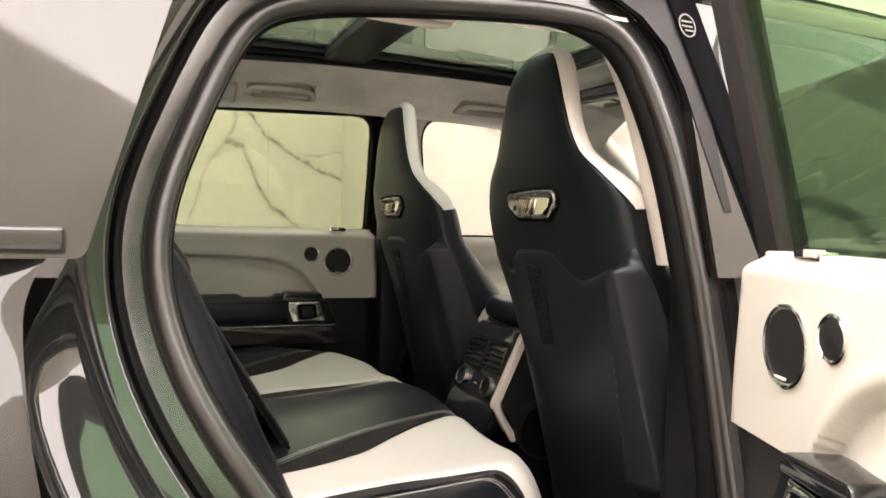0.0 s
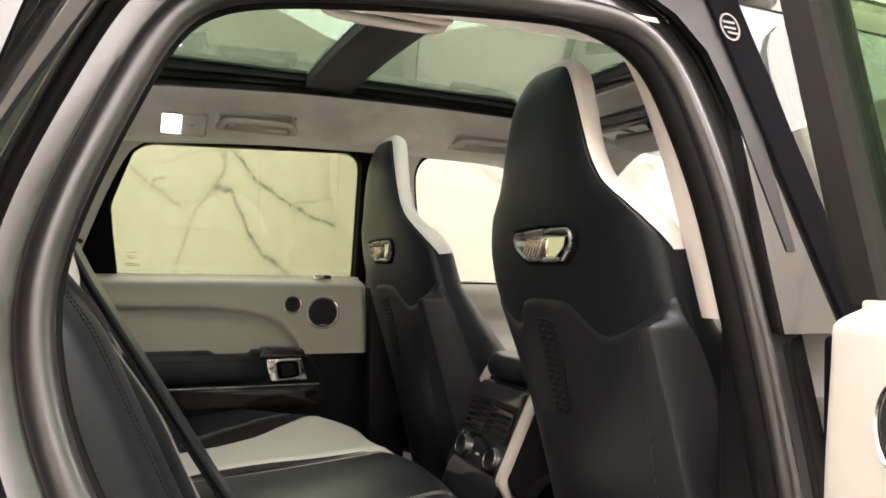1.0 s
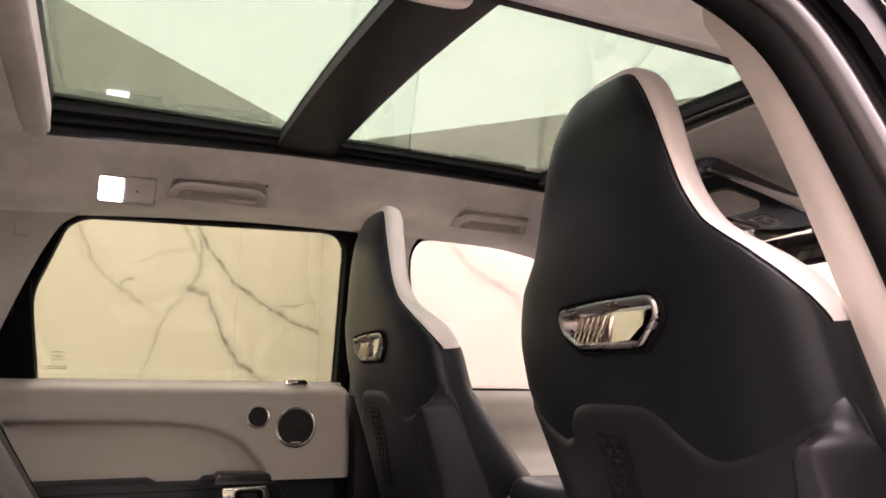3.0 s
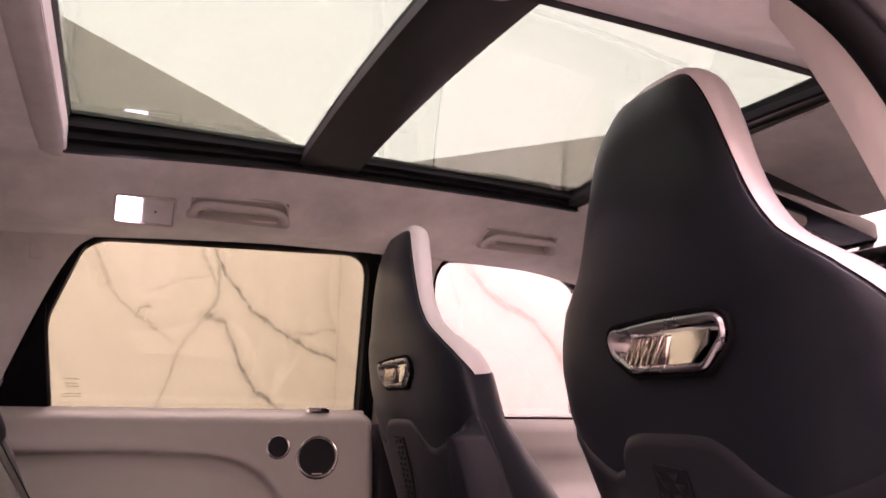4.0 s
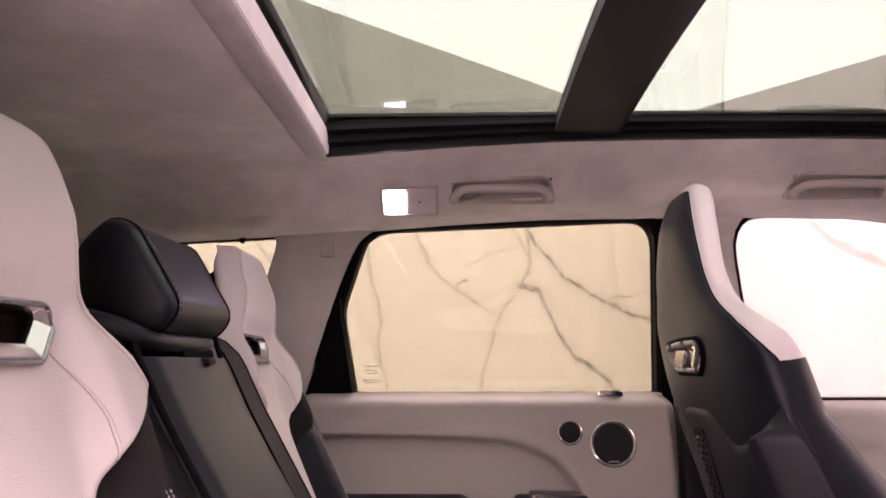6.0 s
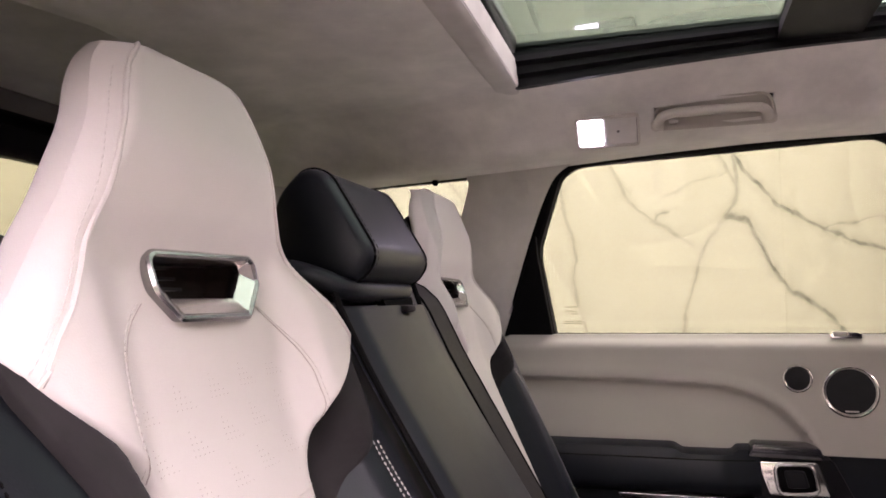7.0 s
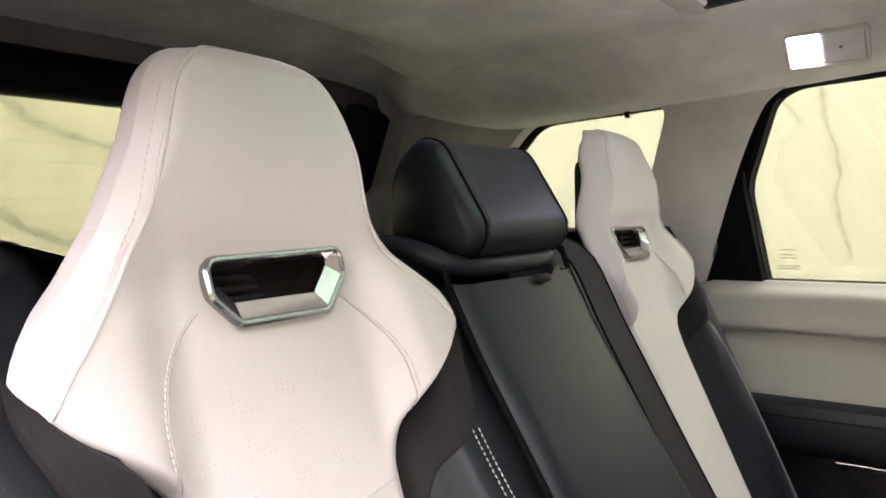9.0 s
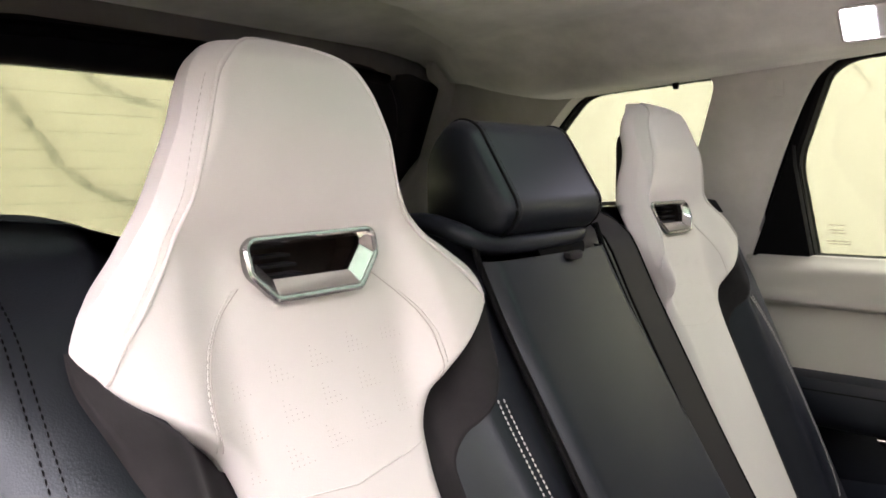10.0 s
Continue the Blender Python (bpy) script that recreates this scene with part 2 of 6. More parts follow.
def interp(table, t):
    """Smooth value of a table of (t, value) rows."""
    xs = [r[0] for r in table]
    if t <= xs[0]:
        return table[0][1]
    if t >= xs[-1]:
        return table[-1][1]
    k = max(i for i in range(len(xs)) if xs[i] <= t)
    k = min(k, len(xs) - 2)
    p0, p1 = table[k][1], table[k + 1][1]
    h = xs[k + 1] - xs[k]
    slope = []
    for i in (k, k + 1):
        if 0 < i < len(xs) - 1:
            a = (table[i][1] - table[i - 1][1]) / (xs[i] - xs[i - 1])
            c = (table[i + 1][1] - table[i][1]) / (xs[i + 1] - xs[i])
            slope.append(0.0 if a * c <= 0 else 2 * a * c / (a + c))
        elif i == 0:
            slope.append((table[1][1] - table[0][1]) / (xs[1] - xs[0]))
        else:
            slope.append((table[-1][1] - table[-2][1]) / (xs[-1] - xs[-2]))
    s = (t - xs[k]) / h
    return (p0 * (1 + 2 * s) * (1 - s) ** 2 + h * slope[0] * s * (1 - s) ** 2 + p1 * s * s * (3 - 2 * s) + h * slope[1] * s * s * (s - 1))


def step(a, b, t):
    s = min(1.0, max(0.0, (t - a) / (b - a)))
    return s * s * (3 - 2 * s)


def grid(f, nu, nv, closed_u=False, cap=False):
    """A sheet of f(u, v), u and v from 0 to 1."""
    bm = bmesh.new()
    cols = nu if closed_u else nu + 1
    rows = [[bm.verts.new(f(i / nu, j / nv)) for i in range(cols)] for j in range(nv + 1)]
    for j in range(nv):
        for i in range(nu):
            k = (i + 1) % cols
            bm.faces.new((rows[j][i], rows[j][k], rows[j + 1][k], rows[j + 1][i]))
    if cap:
        bm.faces.new(list(reversed(rows[0])))
        bm.faces.new(rows[-1])
    return bm


def thick(bm, depth):
    """Gives a sheet thickness, away from its normals."""
    bmesh.ops.recalc_face_normals(bm, faces=bm.faces)
    bm.normal_update()
    old = list(bm.verts)
    edges = [e for e in bm.edges if len(e.link_faces) == 1]
    back = {v: bm.verts.new(v.co - v.normal * depth) for v in old}
    for f in [f for f in bm.faces]:
        bm.faces.new([back[v] for v in reversed(f.verts)])
    for e in edges:
        a, b = e.verts
        f = e.link_faces[0]
        order = list(f.verts)
        if order[(order.index(a) + 1) % len(order)] is not b:
            a, b = b, a
        bm.faces.new((b, a, back[a], back[b]))
    return bm


def block(x0, x1, y0, y1, z0, z1, bevel=0.0, seg=2):
    bm = bmesh.new()
    bmesh.ops.create_cube(bm, size=1.0, matrix=Matrix.Translation(((x0 + x1) / 2, (y0 + y1) / 2, (z0 + z1) / 2)) @ Matrix.Diagonal((abs(x1 - x0), abs(y1 - y0), abs(z1 - z0), 1)))
    if bevel:
        bmesh.ops.bevel(bm, geom=list(bm.edges), offset=bevel, segments=seg, affect="EDGES", profile=0.5)
    return bm


def tube(points, radius, closed=False, seg=10, flat=1.0, up=(0, 0, 1)):
    """A round or flattened bar along points; radius may be a list."""
    pts = [Vector(p) for p in points]
    n = len(pts)
    bm = bmesh.new()
    rings = []
    for i, p in enumerate(pts):
        a = pts[(i - 1) % n] if closed or i else pts[0]
        b = pts[(i + 1) % n] if closed or i < n - 1 else pts[-1]
        d = (b - a).normalized()
        s = d.cross(Vector(up))
        if s.length < 1e-4:
            s = d.cross(Vector((1, 0, 0)))
        s.normalize()
        u = s.cross(d)
        r = radius[i] if isinstance(radius, (list, tuple)) else radius
        rings.append([bm.verts.new(p + s * math.cos(2 * math.pi * k / seg) * r + u * math.sin(2 * math.pi * k / seg) * r * flat) for k in range(seg)])
    for i in range(n if closed else n - 1):
        j = (i + 1) % n
        for k in range(seg):
            bm.faces.new((rings[i][k], rings[i][(k + 1) % seg], rings[j][(k + 1) % seg], rings[j][k]))
    if not closed:
        bm.faces.new(list(reversed(rings[0])))
        bm.faces.new(rings[-1])
    bmesh.ops.recalc_face_normals(bm, faces=bm.faces)
    return bm


def rounded(points, radii, seg=6):
    """A closed 2D outline with rounded corners."""
    out = []
    n = len(points)
    for i in range(n):
        p, a, b = Vector(points[i]), Vector(points[i - 1]), Vector(points[(i + 1) % n])
        r = radii[i] if isinstance(radii, (list, tuple)) else radii
        if r <= 0:
            out.append(p)
            continue
        da, db = (a - p).normalized(), (b - p).normalized()
        r = min(r, (a - p).length * 0.49, (b - p).length * 0.49)
        for k in range(seg + 1):
            t = k / seg
            out.append((p + da * r) * (1 - t) ** 2 + p * 2 * t * (1 - t) + (p + db * r) * t * t)
    return out


def offset(outline, d):
    """Moves a closed 2D outline outwards by d (inwards where negative)."""
    n = len(outline)
    area = sum(outline[i].x * outline[(i + 1) % n].y - outline[(i + 1) % n].x * outline[i].y for i in range(n))
    s = 1 if area > 0 else -1
    out = []
    for i in range(n):
        e1 = (outline[i] - outline[i - 1])
        e2 = (outline[(i + 1) % n] - outline[i])
        n1, n2 = Vector((e1.y, -e1.x)), Vector((e2.y, -e2.x))
        if n1.length < 1e-9:
            n1 = n2
        if n2.length < 1e-9:
            n2 = n1
        n1.normalize(), n2.normalize()
        m = n1 + n2
        m.normalize()
        k = max(0.5, m.dot(n1))
        out.append(outline[i] + m * (d * s / k))
    return out


def plate(outline, to3, depth, bevel=0.0):
    """A flat or bent plate with a 2D outline; to3(a, b, d) gives the place d behind its face."""
    bm = bmesh.new()
    levels = [(0.0, 0.0)] if not bevel else [(bevel, 0.0), (bevel * 0.3, bevel * 0.3), (0.0, bevel)]
    levels.append((0.0, depth))
    rings = [[bm.verts.new(to3(p.x, p.y, d)) for p in offset(outline, -i)] for i, d in levels]
    n = len(outline)
    for a, b in zip(rings, rings[1:]):
        for i in range(n):
            bm.faces.new((a[i], a[(i + 1) % n], b[(i + 1) % n], b[i]))
    bm.faces.new(rings[0])
    bm.faces.new(list(reversed(rings[-1])))
    bmesh.ops.triangulate(bm, faces=[f for f in bm.faces if len(f.verts) > 4])
    bmesh.ops.recalc_face_normals(bm, faces=bm.faces)
    return bm


def ring(outline, inner, outer, to3, d0, d1, bevel=0.0):
    """A frame along an outline, from the inner to the outer offset, between two depths."""
    bm = bmesh.new()
    loops = []
    b = bevel
    prof = [(inner, d1), (inner, d0 + b), (inner + b, d0), (outer - b, d0), (outer, d0 + b), (outer, d1)] if b else [(inner, d1), (inner, d0), (outer, d0), (outer, d1)]
    for w, d in prof:
        loops.append([bm.verts.new(to3(p.x, p.y, d)) for p in offset(outline, w)])
    n = len(outline)
    for k in range(len(loops)):
        a, c = loops[k], loops[(k + 1) % len(loops)]
        for i in range(n):
            bm.faces.new((a[i], a[(i + 1) % n], c[(i + 1) % n], c[i]))
    bmesh.ops.recalc_face_normals(bm, faces=bm.faces)
    return bm


def lathe(profile, centre, axis, seg=32):
    """A turned shape: profile rows of (radius, height along the axis)."""
    a = Vector(axis).normalized()
    s = a.orthogonal().normalized()
    u = a.cross(s)
    c = Vector(centre)

    def f(i, j):
        r, h = profile[round(j * (len(profile) - 1))]
        t = 2 * math.pi * i
        return c + a * h + (s * math.cos(t) + u * math.sin(t)) * max(r, 1e-5)
    bm = grid(f, seg, len(profile) - 1, closed_u=True)
    bmesh.ops.remove_doubles(bm, verts=bm.verts, dist=1e-5)
    bmesh.ops.recalc_face_normals(bm, faces=bm.faces)
    return bm


def stitches(points, length, gap, radius, parent, material=None, name="stitching"):
    """A row of single stitches along points, as one part."""
    pts = [Vector(p) for p in points]
    bm = bmesh.new()
    total = 0.0
    run = [0.0]
    for a, b in zip(pts, pts[1:]):
        total += (b - a).length
        run.append(total)

    def at(s):
        k = max(i for i in range(len(run)) if run[i] <= s + 1e-9)
        k = min(k, len(pts) - 2)
        return pts[k].lerp(pts[k + 1], (s - run[k]) / max(1e-9, run[k + 1] - run[k]))
    s = 0.0
    while s + length < total:
        a, b = at(s), at(s + length)
        d = (b - a).normalized()
        side = d.orthogonal().normalized()
        up = d.cross(side)
        mid = a.lerp(b, 0.5)
        ends = [[bm.verts.new(p + (side * math.cos(t) + up * math.sin(t)) * r) for t in (0.0, 1.57, 3.14, 4.71)] for p, r in ((a, radius * 0.5), (mid, radius), (b, radius * 0.5))]
        for p, q in zip(ends, ends[1:]):
            for k in range(4):
                bm.faces.new((p[k], p[(k + 1) % 4], q[(k + 1) % 4], q[k]))
        bm.faces.new(list(reversed(ends[0])))
        bm.faces.new(ends[-1])
        s += length + gap
    bmesh.ops.recalc_face_normals(bm, faces=bm.faces)
    return part(name, bm, material or THREAD, parent)


# ---- the showroom ----
CEIL = 3.46
CORNER = Vector((1.31, 5.41, 0))
ALONG = Vector((-0.750, -0.661, 0)).normalized()
TURN = math.atan2(ALONG.y, ALONG.x)
LEN_A, LEN_B = 8.2, 7.2

def vein(points, wide, dark):
    """Rows of a vein through points along and up the wall, a little narrower towards its end."""
    n = len(points) - 1
    return [(a, b, wide * (1 - 0.35 * k / n), dark) for k, (a, b) in enumerate(zip(points, points[1:]))]


VEINS_A = (
    vein([(1.80, 2.75), (1.74, 2.30), (1.56, 2.12), (1.57, 2.00), (1.69, 1.89), (1.82, 1.74), (1.93, 1.57), (2.04, 1.26), (2.12, 0.9)], 0.060, 0.55)
    + vein([(1.62, 2.45), (1.55, 2.15), (1.60, 1.98)], 0.085, 0.65)
    + vein([(1.68, 1.90), (1.47, 1.87), (1.38, 1.74), (1.29, 1.60), (1.09, 1.40), (0.75, 1.27), (0.2, 0.8)], 0.085, 0.95)
    + vein([(1.72, 2.50), (1.50, 2.22), (1.18, 1.99), (0.84, 1.88), (0.46, 1.77), (-0.2, 1.69)], 0.078, 0.95)
    + vein([(0.72, 1.85), (0.40, 1.90), (0.05, 1.97)], 0.030, 0.6)
    + vein([(2.66, 2.25), (2.46, 1.94), (2.26, 1.84), (2.0, 1.72), (1.86, 1.66)], 0.045, 0.5)
    + vein([(2.27, 1.82), (2.25, 1.88), (2.17, 1.91)], 0.028, 0.7)
    + vein([(2.20, 2.00), (1.95, 2.10), (1.62, 2.20)], 0.022, 0.35)
    + vein([(2.98, 2.3), (2.96, 1.90), (2.87, 1.63), (2.89, 1.46), (2.80, 1.15)], 0.055, 0.55)
    + vein([(3.35, 2.3), (3.2, 2.0), (3.08, 1.86)], 0.045, 0.5)
    + vein([(7.55, 2.15), (7.25, 1.87), (7.08, 1.68), (7.00, 1.53), (6.85, 1.42), (6.55, 1.29)], 0.11, 0.75)
    + vein([(6.98, 2.10), (6.85, 1.96), (6.72, 1.86), (6.45, 1.76)], 0.10, 0.65)
    + vein([(5.6, 2.6), (5.1, 1.9), (4.6, 1.2)], 0.05, 0.5) + vein([(4.3, 2.9), (3.9, 2.3), (3.6, 1.9)], 0.05, 0.5)
)
VEINS_B = [
    ((0.31, 1.69), (1.0, 1.5), 0.06, 0.7), ((1.15, 2.6), (1.42, 2.24), 0.10, 0.5), ((1.42, 2.24), (1.83, 1.98), 0.11, 0.55), ((1.83, 1.98), (2.14, 1.55), 0.09, 0.55),
    ((2.14, 1.55), (2.5, 0.8), 0.08, 0.5), ((2.9, 2.4), (3.7, 1.4), 0.06, 0.5), ((4.4, 2.8), (5.2, 1.0), 0.08, 0.6), ((3.0, 2.9), (3.9, 2.2), 0.06, 0.5),
]
MARBLE_A, MARBLE_B = marble("cream_marble_long_wall", VEINS_A), marble("cream_marble_end_wall", VEINS_B)


def wall(name, origin, turn, length, material, slab, label):
    """A wall that faces its own +y, faced with full-height marble slabs; x runs along it."""
    base = new(name)
    base.matrix_basis = Matrix.Translation(origin) @ Matrix.Rotation(turn, 4, "Z")
    tagged(base, label, "wall", "", "structure")
    core = bpy.data.meshes.new("wall_core")
    bm = block(-0.2, length + 0.2, -0.22, -0.022, 0, CEIL)
    bm.to_mesh(core)
    bm.free()
    core.materials.append(PAINT_WHITE)
    new("wall_core", core).parent = base
    x = 0.0
    k = 0
    while x < length - 0.01:
        wide = min((slab[0] if k == 0 else slab[1]), length - x)
        me = bpy.data.meshes.new("marble_slab")
        bm = block(x + 0.0012, x + wide - 0.0012, -0.02, 0.0, 0.0, CEIL - 0.002)
        bm.to_mesh(me)
        bm.free()
        me.materials.append(material)
        ob = new("marble_slab", me)
        ob.parent = base
        x += wide
        k += 1
    return base


wall("wall_long", CORNER, TURN, LEN_A, MARBLE_A, (1.15, 2.4), "cream marble slab wall with grey veins")
RIGHT = Vector((0.661, -0.750, 0)).normalized()
wall("wall_end", CORNER + RIGHT * LEN_B, math.atan2(-RIGHT.y, -RIGHT.x), LEN_B, marble("cream_marble_mirrored", [((LEN_B - a[0], a[1]), (LEN_B - c[0], c[1]), w, d) for a, c, w, d in VEINS_B]), (2.2, 2.6), "cream marble end wall with tan veins")
wall("wall_rear", CORNER + ALONG * LEN_A, TURN + math.pi / 2, LEN_B, MARBLE_B, (2.0, 2.6), "cream marble wall at the closed end")
wall("wall_near", CORNER + ALONG * LEN_A + RIGHT * LEN_B, TURN + math.pi, LEN_A, MARBLE_A, (2.0, 2.4), "cream marble wall opposite the car")


def room_sheet(name, z0, z1, material, label, category):
    bm = bmesh.new()
    corners = [CORNER, CORNER + ALONG * LEN_A, CORNER + ALONG * LEN_A + RIGHT * LEN_B, CORNER + RIGHT * LEN_B]
    mid = sum(corners, Vector()) / 4
    ring_ = [mid + (c - mid) * 1.04 for c in corners]
    lo, hi = [bm.verts.new((c.x, c.y, z0)) for c in ring_], [bm.verts.new((c.x, c.y, z1)) for c in ring_]
    bm.faces.new(lo), bm.faces.new(hi)
    for i in range(4):
        bm.faces.new((lo[i], lo[(i + 1) % 4], hi[(i + 1) % 4], hi[i]))
    bmesh.ops.recalc_face_normals(bm, faces=bm.faces)
    ob = part(name, bm, material)
    return tagged(ob, label, category, "", "structure")


room_sheet("floor", -0.1, 0.0, FLOOR, "polished pale stone showroom floor", "floor")
room_sheet("ceiling", CEIL, CEIL + 0.1, LIGHT_CEILING, "white luminous stretch ceiling, evenly lit", "ceiling")


# ---- the car: body shell ----
# x runs forward along the car, y to its left, z up; the car stands on the floor
TUMBLE = 0.28


def side_y(z, base=0.71):
    return base - TUMBLE * (z - 1.30)


WINDOW = [(-0.600, 1.297), (0.045, 1.297), (0.030, 1.655), (-0.535, 1.634), (-0.570, 1.616), (-0.624, 1.468)]
REAR_WINDOW_OUT = rounded([Vector(p) for p in WINDOW], [0.004, 0.004, 0.055, 0.03, 0.02, 0.03])
FRONT_WINDOW_OUT = rounded([Vector(p) for p in [(0.262, 1.285), (1.02, 1.275), (0.90, 1.36), (0.60, 1.64), (0.50, 1.662), (0.185, 1.662)]], [0.01, 0.02, 0.1, 0.15, 0.1, 0.09])
QUARTER_OUT = rounded([Vector(p) for p in [(-1.23, 1.36), (-0.843, 1.36), (-0.748, 1.624), (-1.035, 1.611), (-1.105, 1.550), (-1.23, 1.42)]], [0.03, 0.03, 0.035, 0.035, 0.04, 0.03])


def side3(base, sign=1):
    """Places a point of the tilted side of the car; depth runs outwards."""
    return lambda a, b, d: Vector((a, sign * (side_y(b, base) + d), b))


body = thing("car_body", (0, 0, 0.2), "gloss black car body with one rear door open", "car body")

# roof skin with the glass opening
ROOF_X0, ROOF_X1, ROOF_Y = -0.60, 0.412, 0.355


ROOF_CROWN = [(-1.6, 1.655), (-1.2, 1.685), (-0.9, 1.703), (-0.6, 1.718), (-0.35, 1.735), (-0.15, 1.743), (0.15, 1.745), (0.41, 1.741), (0.6, 1.715), (0.95, 1.655)]
ROOF_DROP = [(0.34, 0.0), (0.36, 0.003), (0.38, 0.010), (0.41, 0.022), (0.45, 0.046), (0.50, 0.084), (0.53, 0.090), (0.57, 0.091), (0.65, 0.090)]


def roof_z(x, y):
    """Inner height of the headliner."""
    # the drop at the sides fades out towards the tailgate
    return interp(ROOF_CROWN, x) - interp(ROOF_DROP, abs(y)) * (1 - 0.85 * step(-1.05, -1.38, x))


def hole_sheet(f, xs, ys, skip):
    bm = bmesh.new()
    verts = {}
    for i, x in enumerate(xs):
        for j, y in enumerate(ys):
            verts[i, j] = bm.verts.new(f(x, y))
    for i in range(len(xs) - 1):
        for j in range(len(ys) - 1):
            if not skip((xs[i] + xs[i + 1]) / 2, (ys[j] + ys[j + 1]) / 2):
                bm.faces.new((verts[i, j], verts[i + 1, j], verts[i + 1, j + 1], verts[i, j + 1]))
    return bm


def spread(points, n):
    out = []
    for a, b in zip(points, points[1:]):
        out += [a + (b - a) * k / n for k in range(n)]
    return out + [points[-1]]


in_roof = lambda x, y: ROOF_X0 < x < ROOF_X1 and abs(y) < ROOF_Y
xs, ys = spread([-1.60, ROOF_X0 - 0.03, ROOF_X0, ROOF_X1, ROOF_X1 + 0.03, 0.92], 8), spread([-0.66, -ROOF_Y, ROOF_Y, 0.66], 8)
bm = hole_sheet(lambda x, y: Vector((x, y, 1.795 - 0.06 * (abs(y) / 0.66) ** 5 - 0.035 * max(0, abs(x + 0.1) - 0.5) ** 1.6)), xs, ys, in_roof)
part("roof_panel", thick(bm, 0.006), PAINT, body)


def liner_z(x, y):
    z = roof_z(x, y)
    # raised bay at the tail end, with an arched front edge
    edge = -1.02 - 0.9 * max(0, abs(y + 0.02) - 0.12) ** 1.4
    if x < edge:
        z += 0.040 * step(0.0, 0.03, edge - x) * (1 - step(0.50, 0.60, abs(y)))
    return z


H_SPOTS = [(-0.295, 0.470), (0.334, 0.470)]
in_grip = lambda x, y: any(abs(x - a) < 0.0935 and -0.0225 < abs(y) - b < 0.0165 for a, b in H_SPOTS)
xs = spread([-1.385, -1.2, -1.0, ROOF_X0 - 0.012, ROOF_X0, -0.3885, -0.2015, 0.2405, ROOF_X1, ROOF_X1 + 0.0155, 0.65, 0.80], 8)
ys = spread([-0.625, -0.4865, -0.4475, -ROOF_Y - 0.012, -ROOF_Y, ROOF_Y, ROOF_Y + 0.012, 0.4475, 0.4865, 0.625], 6)
liner = thing("headliner", (0, 0, 1.70), "greige suede headliner round the glass roof", "headliner")
liner_f = lambda x, y: Vector((x, y, liner_z(x, y) + (0.004 if in_roof(x * 0.999, y * 0.999) else 0)))
for name, lab, side in (("rear_lining", "greige suede over the luggage bay", lambda x, y: x < -0.61), ("side_lining", "greige suede along the closed side", lambda x, y: x >= -0.61 and y > 0), ("side_lining", "greige suede along the open side", lambda x, y: x >= -0.61 and y <= 0)):
    bm = hole_sheet(liner_f, xs, ys, lambda x, y: in_roof(x, y) or in_grip(x, y) or not side(x, y))
    bmesh.ops.delete(bm, geom=[v for v in bm.verts if not v.link_faces], context="VERTS")
    part(name, thick(bm, -0.006), HEADLINER, liner, lab, angle=60)
# the header's darker tone stands for shade under the roof's end
part("rear_header", block(-1.392, -1.372, -0.62, 0.62, 1.655, 1.745, 0.004), SHADED_GREIGE, liner, "greige header above the tailgate, its shade set as a darker tone")

# the glass roof
sunroof = thing("panoramic_roof", (0, 0, 1.74), "panoramic roof of two tinted glass panes with black rails", "glass roof")


def roof_pane(x0, x1):
    return thick(grid(lambda u, v: Vector((x0 + (x1 - x0) * u, -0.42 + 0.84 * v, 1.752 + 0.022 * (1 - ((2 * v - 1)) ** 2) + 0.010 * (1 - ((x0 + (x1 - x0) * u + 0.1) / 0.6) ** 2))), 12, 16), 0.004)


part("glass_pane", roof_pane(-0.68, -0.155), ROOF_GLASS, sunroof, "rear tinted glass pane").visible_shadow = False
part("glass_pane", roof_pane(-0.151, 0.48), ROOF_GLASS, sunroof, "front tinted glass pane").visible_shadow = False


def rail_z(x):
    return roof_z(x, 0.34)


def side_rail(sign):
    """A stepped black rail along one edge of the opening, from the lining up to the glass."""
    prof = [(0.358, -0.004), (0.358, 1.1), (0.322, 1.1), (0.322, 0.72), (0.335, 0.62), (0.335, 0.34), (0.346, 0.24), (0.346, -0.004)]

    def f(u, v):
        x = -0.605 + 1.02 * v
        y, h = prof[round(u * 8) % 8]
        top = 1.7604 + 0.010 * (1 - ((x + 0.1) / 0.6) ** 2) - rail_z(x)
        return Vector((x, sign * y, rail_z(x) + (h * top if h > 0 else h)))
    return grid(f, 8, 20, closed_u=True, cap=True)


for sign in (1, -1):
    bm = side_rail(sign)
    bmesh.ops.recalc_face_normals(bm, faces=bm.faces)
    part("side_rail", bm, BLACK_PLASTIC, sunroof, "black stepped roof rail", angle=25)


def cross_rail(x0, x1, drop, up, bow):
    """A cross member, wide at its top edges and arched with the roof."""
    def f(u, v):
        y = -0.356 + 0.712 * v
        arch = bow * (1 - (y / 0.356) ** 2)
        prof = [(x0, up), (x0, 0.006), (x0 + (x1 - x0) * 0.12, -drop * 0.7), (x0 + (x1 - x0) * 0.3, -drop), (x0 + (x1 - x0) * 0.7, -drop), (x0 + (x1 - x0) * 0.88, -drop * 0.7), (x1, 0.006), (x1, up)]
        p = prof[round(u * 8) % 8]
        return Vector((p[0], y, rail_z((x0 + x1) / 2) + p[1] + arch))
    bm = grid(f, 8, 14, closed_u=True, cap=True)
    bmesh.ops.recalc_face_normals(bm, faces=bm.faces)
    return bm


part("cross_member", cross_rail(-0.210, -0.096, -0.004, 0.030, 0.014), BLACK_PLASTIC, sunroof, "matt black cross member between the panes", angle=30)
part("front_rail", cross_rail(0.382, 0.415, -0.004, 0.030, 0.012), BLACK_PLASTIC, sunroof, "black front rail", angle=30)

